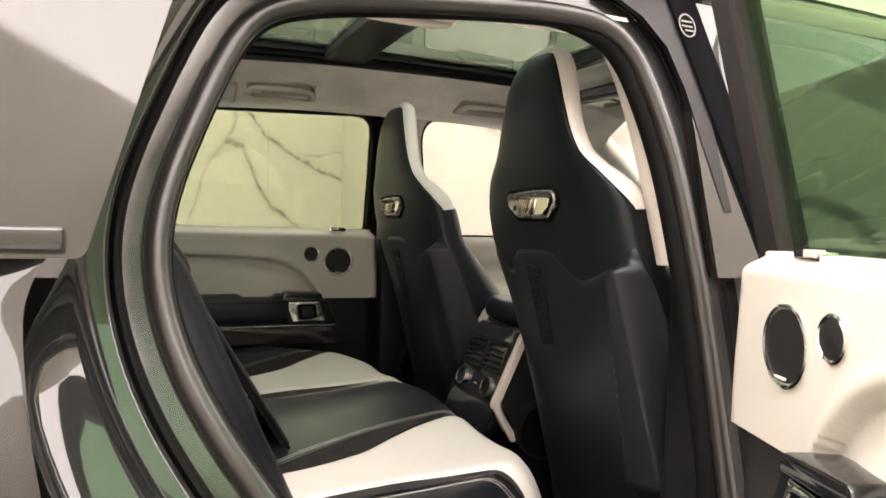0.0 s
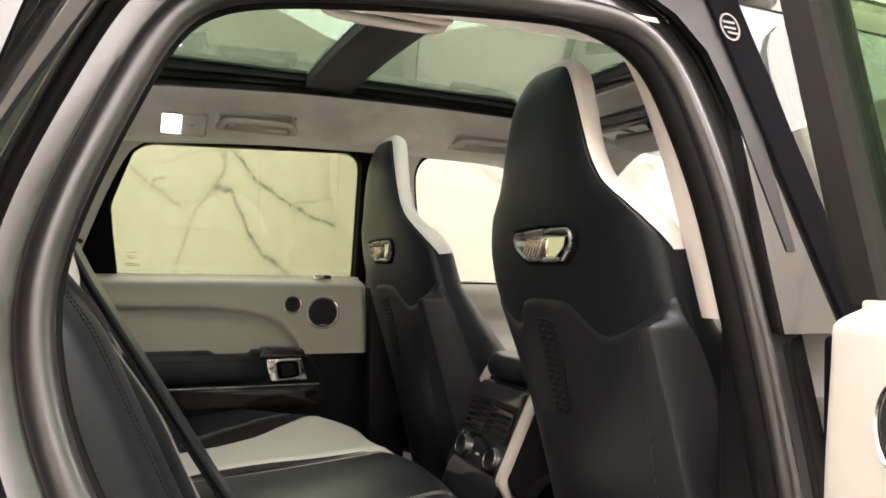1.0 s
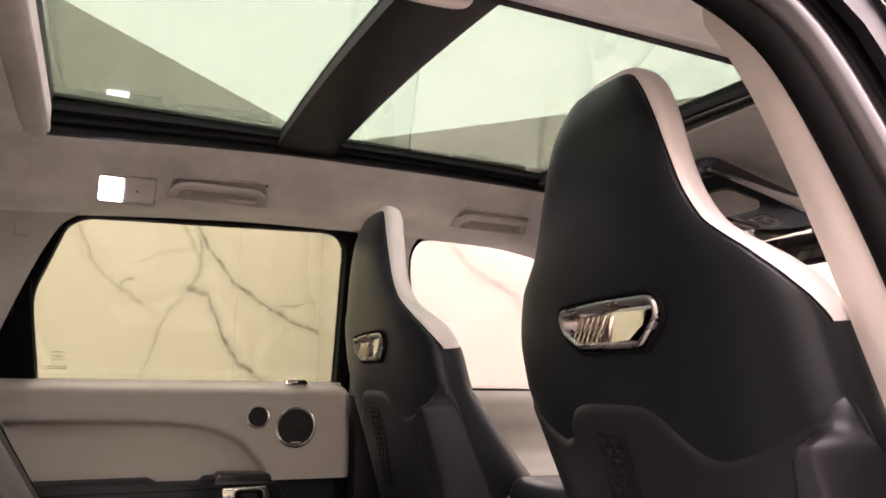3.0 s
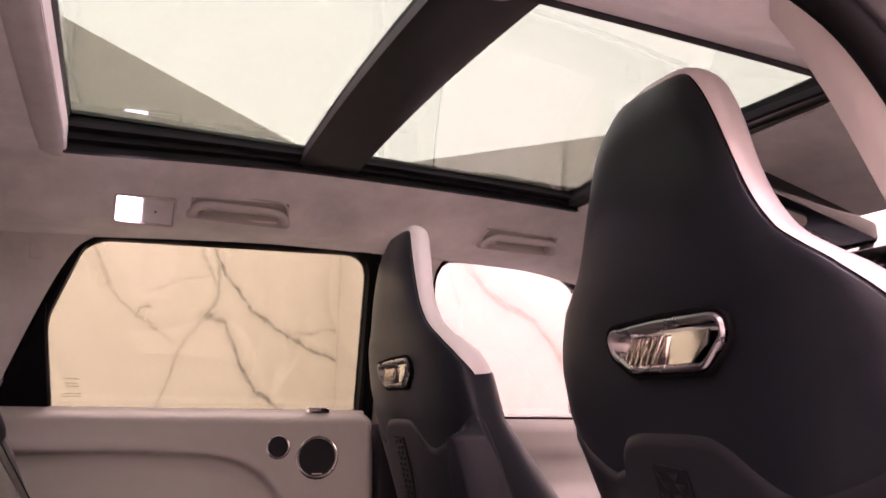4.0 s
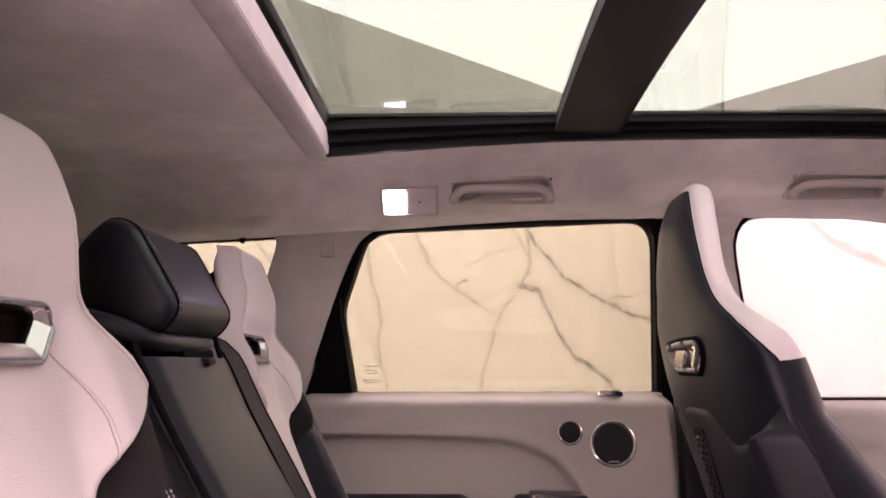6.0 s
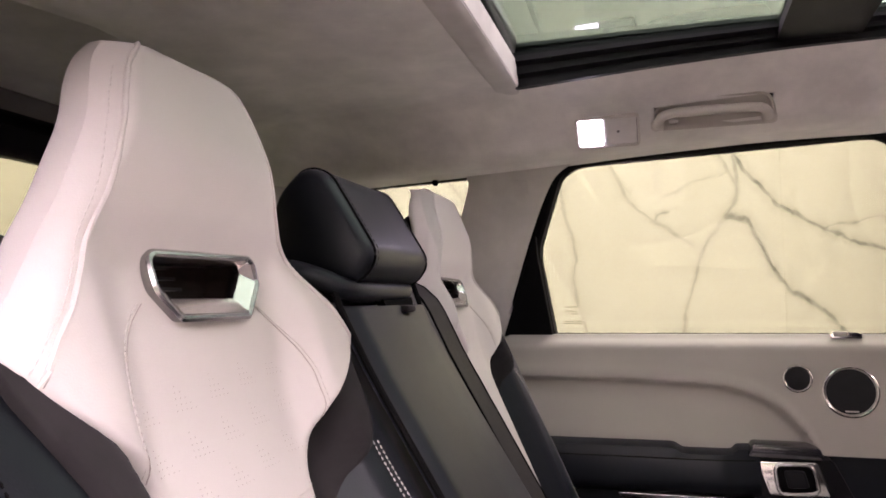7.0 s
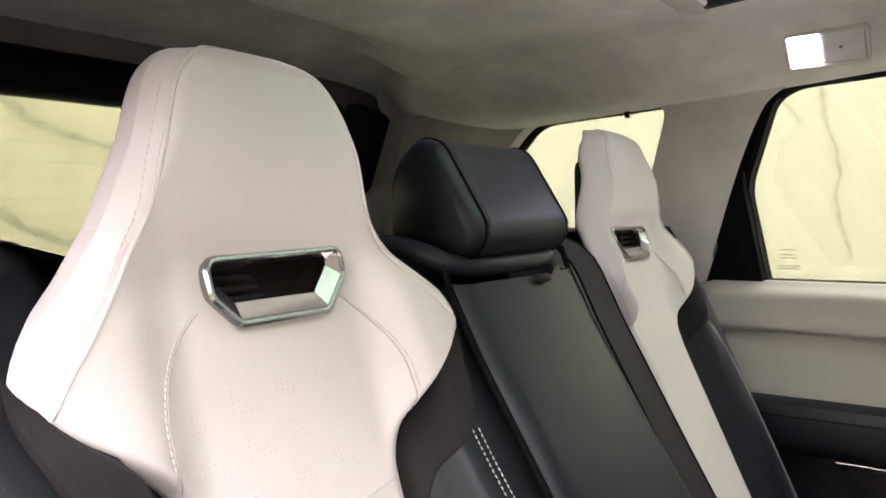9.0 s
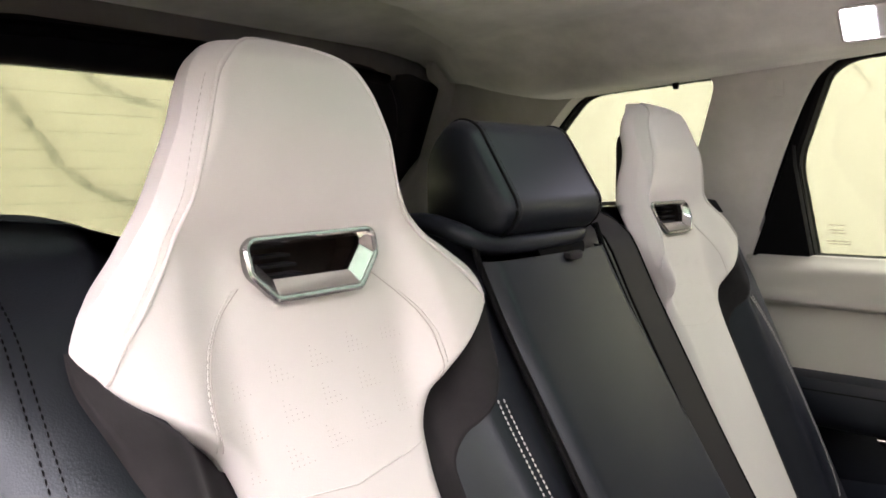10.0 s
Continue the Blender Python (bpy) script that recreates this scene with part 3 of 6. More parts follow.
# the blind housing along the back of the opening
def blind_f(u, v):
    y = -0.372 + 0.744 * v
    end = 0.018 * max(0.0, 1 - (0.372 - abs(y)) / 0.03) ** 2
    drop = [0.0, 0.005, 0.007, 0.0075, 0.0075, 0.0075, 0.007, 0.005, 0.0, -0.014, -0.035][round(u * 10)]
    return Vector((-0.648 + end * (1 - u) + 0.048 * min(1.0, u / 0.8), y, roof_z(-0.62, min(0.352, abs(y))) + 0.003 - drop))


bm = grid(blind_f, 10, 40)
part("blind_housing", thick(bm, -0.008), PILLAR_TRIM, sunroof, "greige blind housing")

# window frames and panes of the closed side
def pane(outline, base, material, name, parent, grow=0.015, flip=False):
    ob = part(name, plate(offset(outline, grow), side3(base), 0.004), material, parent, flip=flip)
    ob.visible_shadow = False
    return ob


SIDE = 0.735


# ---- closed flank on the car's left ----
flank = thing("side_flank", (0, 0.75, 0.3), "closed side of the black car with window openings", "car side")


def frame_plate(outlines, bounds, base, d0, d1):
    """A plate in the side's plane with rounded holes: a grid cut by the outlines is avoided by bridging each hole to a box of its own."""
    bm = bmesh.new()
    for outline, box in zip(outlines, bounds):
        x0, x1, z0, z1 = box
        cx, cz = sum(p.x for p in outline) / len(outline), sum(p.y for p in outline) / len(outline)
        outer = []
        for p in outline:
            dx, dz = p.x - cx, p.y - cz
            k = min(((x1 if dx > 0 else x0) - cx) / dx if abs(dx) > 1e-6 else 1e9, ((z1 if dz > 0 else z0) - cz) / dz if abs(dz) > 1e-6 else 1e9)
            outer.append(Vector((cx + dx * k, cz + dz * k)))
        # the four corners are exact where the rays pass beside them
        n = len(outline)
        for c in ((x0, z0), (x1, z0), (x1, z1), (x0, z1)):
            i = min(range(n), key=lambda j: (outer[j] - Vector(c)).length)
            outer[i] = Vector(c)
        y = lambda p, d: Vector((p.x, side_y(p.y, base) + d, p.y))
        a0, a1 = [bm.verts.new(y(p, d0)) for p in outline], [bm.verts.new(y(p, d1)) for p in outline]
        b0, b1 = [bm.verts.new(y(p, d0)) for p in outer], [bm.verts.new(y(p, d1)) for p in outer]
        for i in range(n):
            j = (i + 1) % n
            bm.faces.new((a0[i], a0[j], b0[j], b0[i]))
            bm.faces.new((a1[i], b1[i], b1[j], a1[j]))
            bm.faces.new((a0[i], a1[i], a1[j], a0[j]))
            bm.faces.new((b0[i], b0[j], b1[j], b1[i]))
    bmesh.ops.recalc_face_normals(bm, faces=bm.faces)
    return bm


part("outer_skin", frame_plate([offset(o, 0.016) for o in (REAR_WINDOW_OUT, FRONT_WINDOW_OUT, QUARTER_OUT)], [(-0.70, 0.10, 1.262, 1.70), (0.102, 1.06, 1.262, 1.70), (-1.55, -0.702, 1.262, 1.70)], SIDE, 0.035, 0.075), PAINT, flank)
part("lower_skin", block(-1.9, 1.6, 0.80, 0.92, 0.35, 1.26, 0.03), PAINT, flank)
for name, out, mat, lab in (("window_frame", REAR_WINDOW_OUT, RUBBER, "black rubber window surround"), ("window_frame", FRONT_WINDOW_OUT, RUBBER, "black rubber window surround"), ("window_frame", QUARTER_OUT, RUBBER, "black quarter window surround")):
    part(name, ring(out, 0.0, 0.007 if out is QUARTER_OUT else 0.022, side3(SIDE), 0.004 if out is QUARTER_OUT else -0.016, 0.034, 0.003 if out is QUARTER_OUT else 0.006), mat, flank, lab)
pane(REAR_WINDOW_OUT, SIDE + 0.012, PRIVACY_GLASS, "window_pane", flank)
pane(QUARTER_OUT, SIDE + 0.012, PRIVACY_GLASS, "window_pane", flank)
pane(FRONT_WINDOW_OUT, SIDE + 0.012, CLEAR_GLASS, "window_pane", flank)

# inner trim above the beltline on that side: pillars in greige cloth, flush with the window surrounds
part("door_frame_trim", ring(REAR_WINDOW_OUT, 0.0225, 0.034, side3(SIDE - 0.012), 0.0, 0.03, 0.003), RUBBER, flank, "black door frame lining")
part("pillar_trim", frame_plate([offset(QUARTER_OUT, 0.003)], [(-1.62, -0.688, 1.262, 1.70)], SIDE - 0.034, 0.0, 0.037), PILLAR_TRIM, flank, "greige cloth pillar trim")


def pillar_face(u, v):
    x = -0.72 + 0.27 * u
    low = interp([(-0.72, 1.262), (-0.583, 1.603), (-0.574, 1.613), (-0.561, 1.623), (-0.545, 1.632), (-0.525, 1.638), (-0.45, 1.644)], x)
    return side3(SIDE - 0.030)(x, low + (1.70 - low) * v, 0.0)


part("pillar_face", thick(grid(pillar_face, 60, 16), 0.006), PILLAR_TRIM, flank, "greige cloth pillar face", angle=60)
part("pillar_trim", plate(rounded([Vector(p) for p in [(0.085, 1.26), (0.150, 1.26), (0.140, 1.70), (0.065, 1.70)]], 0.01), side3(SIDE - 0.05), 0.05, 0.008), CREAM_PLASTIC, flank, "pale centre pillar trim")
part("pillar_foot", block(0.075, 0.19, 0.655, 0.74, 0.45, 1.268, 0.012), BLACK_PLASTIC, flank, "black lower centre pillar trim")
part("coat_hook", plate(rounded([Vector(p) for p in [(-0.662, 1.577), (-0.634, 1.577), (-0.634, 1.606), (-0.662, 1.606)]], 0.004), side3(SIDE - 0.038), 0.006, 0.001), PILLAR_TRIM, flank, "small square pillar cap")
part("trim_clip", plate(rounded([Vector(p) for p in [(-0.829, 1.605), (-0.820, 1.605), (-0.817, 1.628), (-0.832, 1.628)]], 0.002), side3(SIDE - 0.036), 0.006, 0.001), RUBBER, flank, "small black trim clip")
part("front_frame_trim", frame_plate([offset(FRONT_WINDOW_OUT, 0.012)], [(0.15, 1.06, 1.25, 1.70)], SIDE - 0.025, 0.0, 0.02), HEADLINER, flank)


# ---- doors ----
CREASE = [(-0.75, 1.216), (-0.45, 1.213), (-0.30, 1.205), (-0.24, 1.192), (-0.19, 1.168), (-0.15, 1.128), (-0.12, 1.08), (-0.10, 1.03)]
FOOT = [(-0.75, 1.096), (-0.375, 1.095), (-0.36, 1.087), (-0.275, 1.085), (-0.255, 1.095), (-0.13, 1.096), (-0.118, 1.080), (0.15, 1.079)]
SPEAKER, TWEETER = (-0.063, 1.196), (-0.150, 1.218)


def line(table, t):
    for (a, va), (b, vb) in zip(table, table[1:]):
        if t <= b:
            return va + (vb - va) * max(0, (t - a) / (b - a))
    return table[-1][1]


def trim_y(x, z, front):
    """Inner face of a rear door's upper trim: a soft shelf under the window, and a hollow below a curved crease."""
    y = 0.672 + 0.028 * step(1.265, 1.298, z) ** 2
    c = interp(CREASE, x)
    y += 0.022 * step(-0.001, 0.009, c - z) - 0.022 * step(0.03, 0.12, c - z) * (1 if x < -0.1 else 0)
    y -= 0.004 * math.exp(-((z - c - 0.012) / 0.010) ** 2)
    y += 0.030 * step(0.022, 0.0, front - x) + 0.03 * step(0.03, 0.0, x + 0.72)
    return y


def rear_door(flip, name, label):
    door = thing(name, (0.10, -0.70 if flip else 0.70, 0.40), label, "car door")

    def front(z):
        return 0.070 + 0.012 * step(1.29, 1.10, z) - 0.02 * step(1.27, 1.30, z)

    def f(u, v):
        # a dense upper sheet from the lower edge to the sill
        x = -0.72 + (front(1.2) + 0.72) * u
        z0 = line(FOOT, x)
        z = z0 + (1.297 - z0) * v
        x = -0.72 + (front(z) + 0.72) * u
        return Vector((x, trim_y(x, z, front(z)), z))
    bm = grid(f, 110, 44)
    bmesh.ops.recalc_face_normals(bm, faces=bm.faces)
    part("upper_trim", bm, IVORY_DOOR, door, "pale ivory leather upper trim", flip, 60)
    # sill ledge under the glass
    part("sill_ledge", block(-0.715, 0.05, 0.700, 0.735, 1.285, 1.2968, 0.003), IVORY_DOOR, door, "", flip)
    # dark lower trim
    def low(u, v):
        x = -0.72 + 0.805 * u
        z = 0.42 + (line(FOOT, x) - 0.42) * v
        y = 0.690 + 0.02 * step(0.94, 0.5, z) + 0.03 * step(0.03, 0.0, 0.085 - x)
        y += 0.0035 * math.exp(-((z - 0.942) / 0.003) ** 2) * (1 if x > -0.05 else 0)
        return Vector((x, y, z))
    part("lower_trim", grid(low, 50, 60), GREY_TRIM if flip else BLACK_LEATHER, door, "", flip, 60)
    # armrest: a padded black bar with a soft top edge
    sec = [(0.700, 1.097), (0.655, 1.0965), (0.637, 1.090), (0.630, 1.070), (0.632, 1.030), (0.642, 1.008), (0.66, 1.000), (0.70, 1.000)]

    def arm(u, v):
        x = -0.70 + 0.478 * v
        p = sec[round(u * 8) % 8]
        dip = 0.010 * step(-0.372, -0.355, x) * step(-0.258, -0.272, x)
        return Vector((x, p[0] + 0.012 * step(-0.30, -0.22, x), p[1] - (dip if p[1] > 1.05 else 0)))
    bm = grid(arm, 8, 50, closed_u=True, cap=True)
    bmesh.ops.recalc_face_normals(bm, faces=bm.faces)
    part("armrest", bm, BLACK_LEATHER, door, "black stitched leather armrest", flip, 50)
    part("armrest_seam", tube([(-0.69 + 0.46 * k / 20, 0.6295 + 0.012 * step(-0.30, -0.22, -0.69 + 0.46 * k / 20), 1.072) for k in range(21)], 0.0012, seg=6), RUBBER, door, "", flip)
    part("pull_cup", plate(rounded([Vector(p) for p in [(-0.245, 1.078), (-0.115, 1.076), (-0.122, 1.099), (-0.235, 1.104)]], 0.008), lambda a, b, d: Vector((a, 0.640 + d, b)), 0.06, 0.004), GLOSS_BLACK, door, "gloss black pull cup", flip)
    # release lever in its bright bezel
    out = rounded([Vector(p) for p in [(-0.208, 1.010), (-0.106, 1.013), (-0.126, 1.073), (-0.228, 1.071)]], 0.006)
    hole = rounded([Vector(p) for p in [(-0.190, 1.018), (-0.130, 1.021), (-0.140, 1.064), (-0.196, 1.063)]], 0.010)
    bezel = part("release_bezel", ring(hole, 0.0, 0.007, lambda a, b, d: Vector((a, 0.640 + d, b)), 0.0, 0.02, 0.002), CHROME, door, "satin chrome release bezel", flip)
    part("bezel_plate", plate(out, lambda a, b, d: Vector((a, 0.645 + d, b)), 0.05, 0.003), CHROME, door, "", flip)
    part("lever", plate(hole, lambda a, b, d: Vector((a, 0.6425 + d, b)), 0.01), DARK_HOLE, door, "dark finger recess", flip)
    part("lever_bar", plate(rounded([Vector(p) for p in [(-0.178, 1.026), (-0.143, 1.028), (-0.150, 1.058), (-0.184, 1.057)]], 0.006), lambda a, b, d: Vector((a, 0.638 + d, b)), 0.005, 0.002), BLACK_PLASTIC, door, "", flip)
    part("lever_base", plate(rounded([Vector(p) for p in [(-0.235, 0.995), (-0.06, 0.995), (-0.10, 1.076), (-0.245, 1.076)]], 0.006), lambda a, b, d: Vector((a, 0.655 + d, b)), 0.05, 0.003), BLACK_PLASTIC, door, "", flip)
    # gloss veneer with a bright edge
    out = rounded([Vector(p) for p in [(-0.48, 1.000), (-0.425, 0.945), (-0.06, 0.938), (-0.045, 0.955), (-0.09, 0.998)]], 0.006)
    part("veneer", plate(out, lambda a, b, d: Vector((a, 0.650 + d + 0.12 * (1.0 - b), b)), 0.05, 0.004), VENEER, door, "dark gloss veneer strip", flip)
    part("bright_strip", tube([(-0.475 + 0.40 * k / 12, 0.6475, 0.9995) for k in range(13)], 0.0022, seg=8), CHROME, door, "", flip)
    # door pocket
    part("pocket", plate(rounded([Vector(p) for p in [(-0.66, 0.52), (-0.10, 0.48), (-0.03, 0.58), (-0.05, 0.80), (-0.36, 0.86), (-0.58, 0.76)]], 0.05), lambda a, b, d: Vector((a, 0.655 + d, b)), 0.05, 0.02), BLACK_PLASTIC, door, "", flip)
    # loudspeakers
    for (cx, cz), r, lab in ((SPEAKER, 0.047, "speaker"), (TWEETER, 0.0255, "tweeter")):
        y = min(trim_y(cx + a * r, cz + b * r, 0.07) for a in [k / 5 for k in range(-5, 6)] for b in [k / 5 for k in range(-5, 6)]) - 0.001
        sp = part(lab, lathe([(0, 0.003), (r * 0.5, 0.0022), (r * 0.86, 0.0), (r * 0.9, -0.012)], (cx, y - 0.001, cz), (0, -1, 0)), MESH, door, "black " + lab + " grille", flip)
        part("trim_ring", lathe([(r - 0.0050, -0.01), (r - 0.0045, 0.0018), (r - 0.0025, 0.0034), (r - 0.0002, 0.0018), (r + 0.0004, -0.01)], (cx, y, cz), (0, -1, 0), 48), CHROME, sp, "chrome ring", flip)
        if r > 0.04:
            part("nameplate", block(cx - 0.011, cx + 0.011, y - 0.0055, y - 0.003, cz - 0.036, cz - 0.0335), PRINT, sp, "", flip)
    # lock switch on the sill
    sw = part("lock_switch", block(-0.088, -0.035, 0.690, 0.712, 1.290, 1.3005, 0.002), CHROME, door, "chrome lock switch", flip)
    part("rocker", block(-0.083, -0.060, 0.687, 0.70, 1.294, 1.3025, 0.001), IVORY_DOOR, sw, "", flip)
    part("rocker", block(-0.060, -0.041, 0.687, 0.70, 1.294, 1.302, 0.001), GLOSS_BLACK, sw, "", flip)
    if not flip:
        # black quarter fillet behind the pane
        part("frame_fillet", plate(rounded([Vector(p) for p in [(-0.706, 1.285), (-0.601, 1.290), (-0.624, 1.460), (-0.6245, 1.495), (-0.6265, 1.495)]], 0.001), side3(SIDE - 0.037), 0.032, 0.001), RUBBER, door, "matt black frame fillet")
    return door


rear_door(False, "rear_door", "closed rear door with ivory leather, black armrest and chrome speaker rings")
open_door = rear_door(True, "rear_door", "wide open rear door with ivory leather panel and tinted pane")
# the open door carries its own skin, frame and pane
part("door_skin", block(-0.74, 0.085, 0.735, 0.765, 0.42, 1.28, 0.012), PAINT, open_door, "gloss black outer skin", True)
part("window_frame", ring(REAR_WINDOW_OUT, 0.0, 0.055, side3(SIDE), -0.018, 0.010, 0.006), GREY_TRIM, open_door, "charcoal door window frame", True)
part("frame_post", plate(rounded([Vector(p) for p in [(0.052, 1.285), (0.112, 1.285), (0.086, 1.66), (0.038, 1.655)]], 0.006), side3(SIDE - 0.016), 0.04, 0.006), GREY_TRIM, open_door, "charcoal front post of the door frame", True)
pane(REAR_WINDOW_OUT, SIDE, DOOR_GLASS, "window_pane", open_door, 0.01, True)
HINGE = Vector((0.190, -0.815, 0))
base = open_door.matrix_basis.copy()
open_door.matrix_basis = Matrix.Translation(HINGE) @ Matrix.Rotation(radians(69.25), 4, "Z") @ Matrix.Translation(-HINGE + Vector((0, 0, 0.012))) @ base

# maker's print on the side pane
sticker = thing("glass_print", (-0.56, 0.72, 1.32), "faint printed marks in the corner of the side window", "print")
for k, (x0, x1, z) in enumerate([(-0.580, -0.552, 1.352), (-0.580, -0.556, 1.343), (-0.578, -0.552, 1.337), (-0.584, -0.546, 1.322), (-0.584, -0.546, 1.317)]):
    y = side_y(z, SIDE) + 0.0105
    part("print_bar", block(x0, x1, y - 0.0004, y + 0.0002, z, z + 0.0016), PRINT_FILM, sticker)

# front door trim on the closed side
front_door = thing("front_door", (0.6, 0.72, 0.45), "closed front door with ivory leather trim", "car door")


def front_trim(u, v):
    x = 0.14 + 0.95 * u
    z = 0.42 + 0.87 * v
    c = 1.19 + 0.02 * u
    y = 0.690 + 0.022 * step(1.262, 1.29, z) + 0.016 * step(0, 0.02, c - z) - 0.05 * step(0.08, 0.14, c - z) + 0.06 * step(0.20, 0.30, c - z)
    return Vector((x, y, z))


bm = grid(front_trim, 24, 60)
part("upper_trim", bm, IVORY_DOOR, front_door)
part("armrest", block(0.16, 0.95, 0.63, 0.72, 1.0, 1.06, 0.015), BLACK_LEATHER, front_door)
part("sill_strip", block(0.17, 1.02, 0.705, 0.735, 1.272, 1.287, 0.003), RUBBER, front_door)

# ---- open side of the body: aperture, jamb and quarter ----
aperture = thing("door_aperture", (-0.3, -0.78, 0.42), "gloss black door opening with satin rubber seal", "door frame")
SEAL_PATH = [(-0.50, 0.955), (-0.545, 1.012), (-0.580, 1.062), (-0.617, 1.120), (-0.645, 1.178), (-0.659, 1.225), (-0.667, 1.275), (-0.666, 1.315), (-0.652, 1.372), (-0.625, 1.440), (-0.596, 1.508), (-0.570, 1.562), (-0.540, 1.590), (-0.50, 1.604), (-0.44, 1.616), (-0.364, 1.627), (-0.25, 1.640), (-0.14, 1.650), (-0.06, 1.652), (-0.012, 1.645), (0.023, 1.620), (0.045, 1.575), (0.060, 1.52), (0.075, 1.459), (0.083, 1.39), (0.086, 1.337), (0.089, 1.25), (0.089, 1.172), (0.085, 1.06), (0.080, 0.958), (0.075, 0.80), (0.06, 0.55), (-0.05, 0.45), (-0.25, 0.44), (-0.38, 0.50), (-0.435, 0.65), (-0.455, 0.82)]
LOOP = [Vector(p) for p in SEAL_PATH]


def soften_line(points, rounds=2):
    """Rounds the corners of an open line and keeps its ends."""
    pts = [Vector(p) for p in points]
    for _ in range(rounds):
        out = [pts[0]]
        for a, b in zip(pts, pts[1:]):
            out += [a.lerp(b, 0.25), a.lerp(b, 0.75)]
        pts = out + [pts[-1]]
    return pts


def soften(loop, rounds=2):
    for _ in range(rounds):
        out = []
        for i, p in enumerate(loop):
            q = loop[(i + 1) % len(loop)]
            out += [p.lerp(q, 0.25), p.lerp(q, 0.75)]
        loop = out
    return loop


def even(loop, n, sigma):
    """Spaces a closed outline evenly and smooths it."""
    loop = soften(loop, 3)
    steps = [(loop[(i + 1) % len(loop)] - loop[i]).length for i in range(len(loop))]
    total, out, i, gone = sum(steps), [], 0, 0.0
    for k in range(n):
        want = total * k / n
        while gone + steps[i] < want:
            gone += steps[i]
            i += 1
        out.append(loop[i].lerp(loop[(i + 1) % len(loop)], (want - gone) / max(steps[i], 1e-9)))
    weights = [(j, math.exp(-(j / sigma) ** 2 / 2)) for j in range(-6, 7)]
    norm = sum(w for _, w in weights)
    return [sum((out[(k + j) % n] * w for j, w in weights), Vector((0, 0))) / norm for k in range(n)]


LOOP = even(LOOP, 200, 1.6)


def open3(p, base, d=0.0):
    z = p.y
    low = 0.012 * step(1.26, 1.0, z) * step(-0.1, -0.4, p.x)
    k = 1 - 0.86 * step(-0.42, -0.05, p.x)
    deep = 0.722 + (base - 0.722) * (k if base > 0.722 else 1)
    return Vector((p.x, -(side_y(z, deep) + d + low * (1 if base > 0.79 else 1.25)), z))


part("seal", tube([open3(p, 0.722) for p in LOOP], 0.0150, closed=True, seg=12, up=(0, 1, 0)), SEAL, aperture, "satin grey rubber seal")
LIP = [a.lerp(b, step(-0.12, 0.0, a.x)) for a, b in zip(offset(LOOP, -0.011), offset(LOOP, -0.017))]
part("inner_lip", tube([open3(p, 0.706) for p in LIP], [0.0075 + 0.0075 * step(-0.12, 0.0, p.x) for p in LIP], closed=True, seg=10, up=(0, 1, 0)), RUBBER, aperture, "black inner lip")


def wide_offset(o):
    """The opening's outline moved outwards; beyond 74 mm only below the beltline, where the shut face is broad."""
    a = offset(LOOP, min(o, 0.074))
    if o <= 0.074:
        return a
    return [p.lerp(q, step(1.31, 1.19, p.y)) for p, q in zip(a, offset(LOOP, o))]


def band(levels, material, name, label="", keep=None, wavy=0.0):
    """A swept band round the opening, through loops of (outward offset, depth base)."""
    bm = bmesh.new()
    loops = []
    for o, b in levels:
        loops.append([bm.verts.new(open3(p, b) + Vector((0, wavy * noise.noise(Vector((p.x * 7, o * 26, p.y * 6))), 0))) for p in wide_offset(o)])
    n = len(LOOP)
    for a, c in zip(loops, loops[1:]):
        for i in range(n):
            j = (i + 1) % n
            if keep is None or keep(LOOP[i]):
                bm.faces.new((a[i], a[j], c[j], c[i]))
    bmesh.ops.delete(bm, geom=[v for v in bm.verts if not v.link_faces], context="VERTS")
    bmesh.ops.recalc_face_normals(bm, faces=bm.faces)
    return part(name, bm, material, aperture, label, angle=50)


# front jamb and flange: the open door's shade set as duller black
lit_run = lambda p: p.x < 0.0 or p.y > 1.63
JAMB, FLANGE = [(0.008, 0.712), (0.012, 0.727), (0.018, 0.7305), (0.034, 0.735)], [(0.046, 0.742), (0.048, 0.757), (0.053, 0.762), (0.066, 0.767)]
band(JAMB, SATIN_PAINT, "jamb", "satin black jamb", lit_run, 0.001)
band(JAMB, BLACK_PLASTIC, "jamb", "black front jamb, dull plastic for the open door's shade", lambda p: not lit_run(p))
band([(0.034, 0.735), (0.0355, 0.746), (0.038, 0.751), (0.042, 0.751), (0.045, 0.747), (0.046, 0.742)], RUBBER, "outer_seal", "flat black outer seal")
band(FLANGE, PAINT, "flange", "gloss black flange", lit_run, 0.001)
band(FLANGE, RUBBER, "flange", "black rubber front flange, dull for the open door's shade", lambda p: not lit_run(p))
part("hinge_face", block(0.150, 0.235, -0.800, -0.770, 0.42, 1.262, 0.008), MATT_BLACK, aperture, "black hinge face")
shut = lambda p: p.x < -0.3 and p.y > 0.62 or p.y > 1.60
band([(0.066, 0.767), (0.072, 0.790), (0.080, 0.803)], PAINT, "shut_step", "gloss black step", shut, 0.001)
band([(0.080, 0.803), (0.090, 0.814), (0.100, 0.825), (0.110, 0.836), (0.118, 0.845), (0.124, 0.853), (0.128, 0.860)], PAINT, "shut_face", "gloss black shut face", shut, 0.006)
near = min(range(len(LOOP)), key=lambda k: (LOOP[k] - Vector((-0.575, 1.065))).length)
catch = open3(offset(LOOP, 0.072)[near], 0.798)
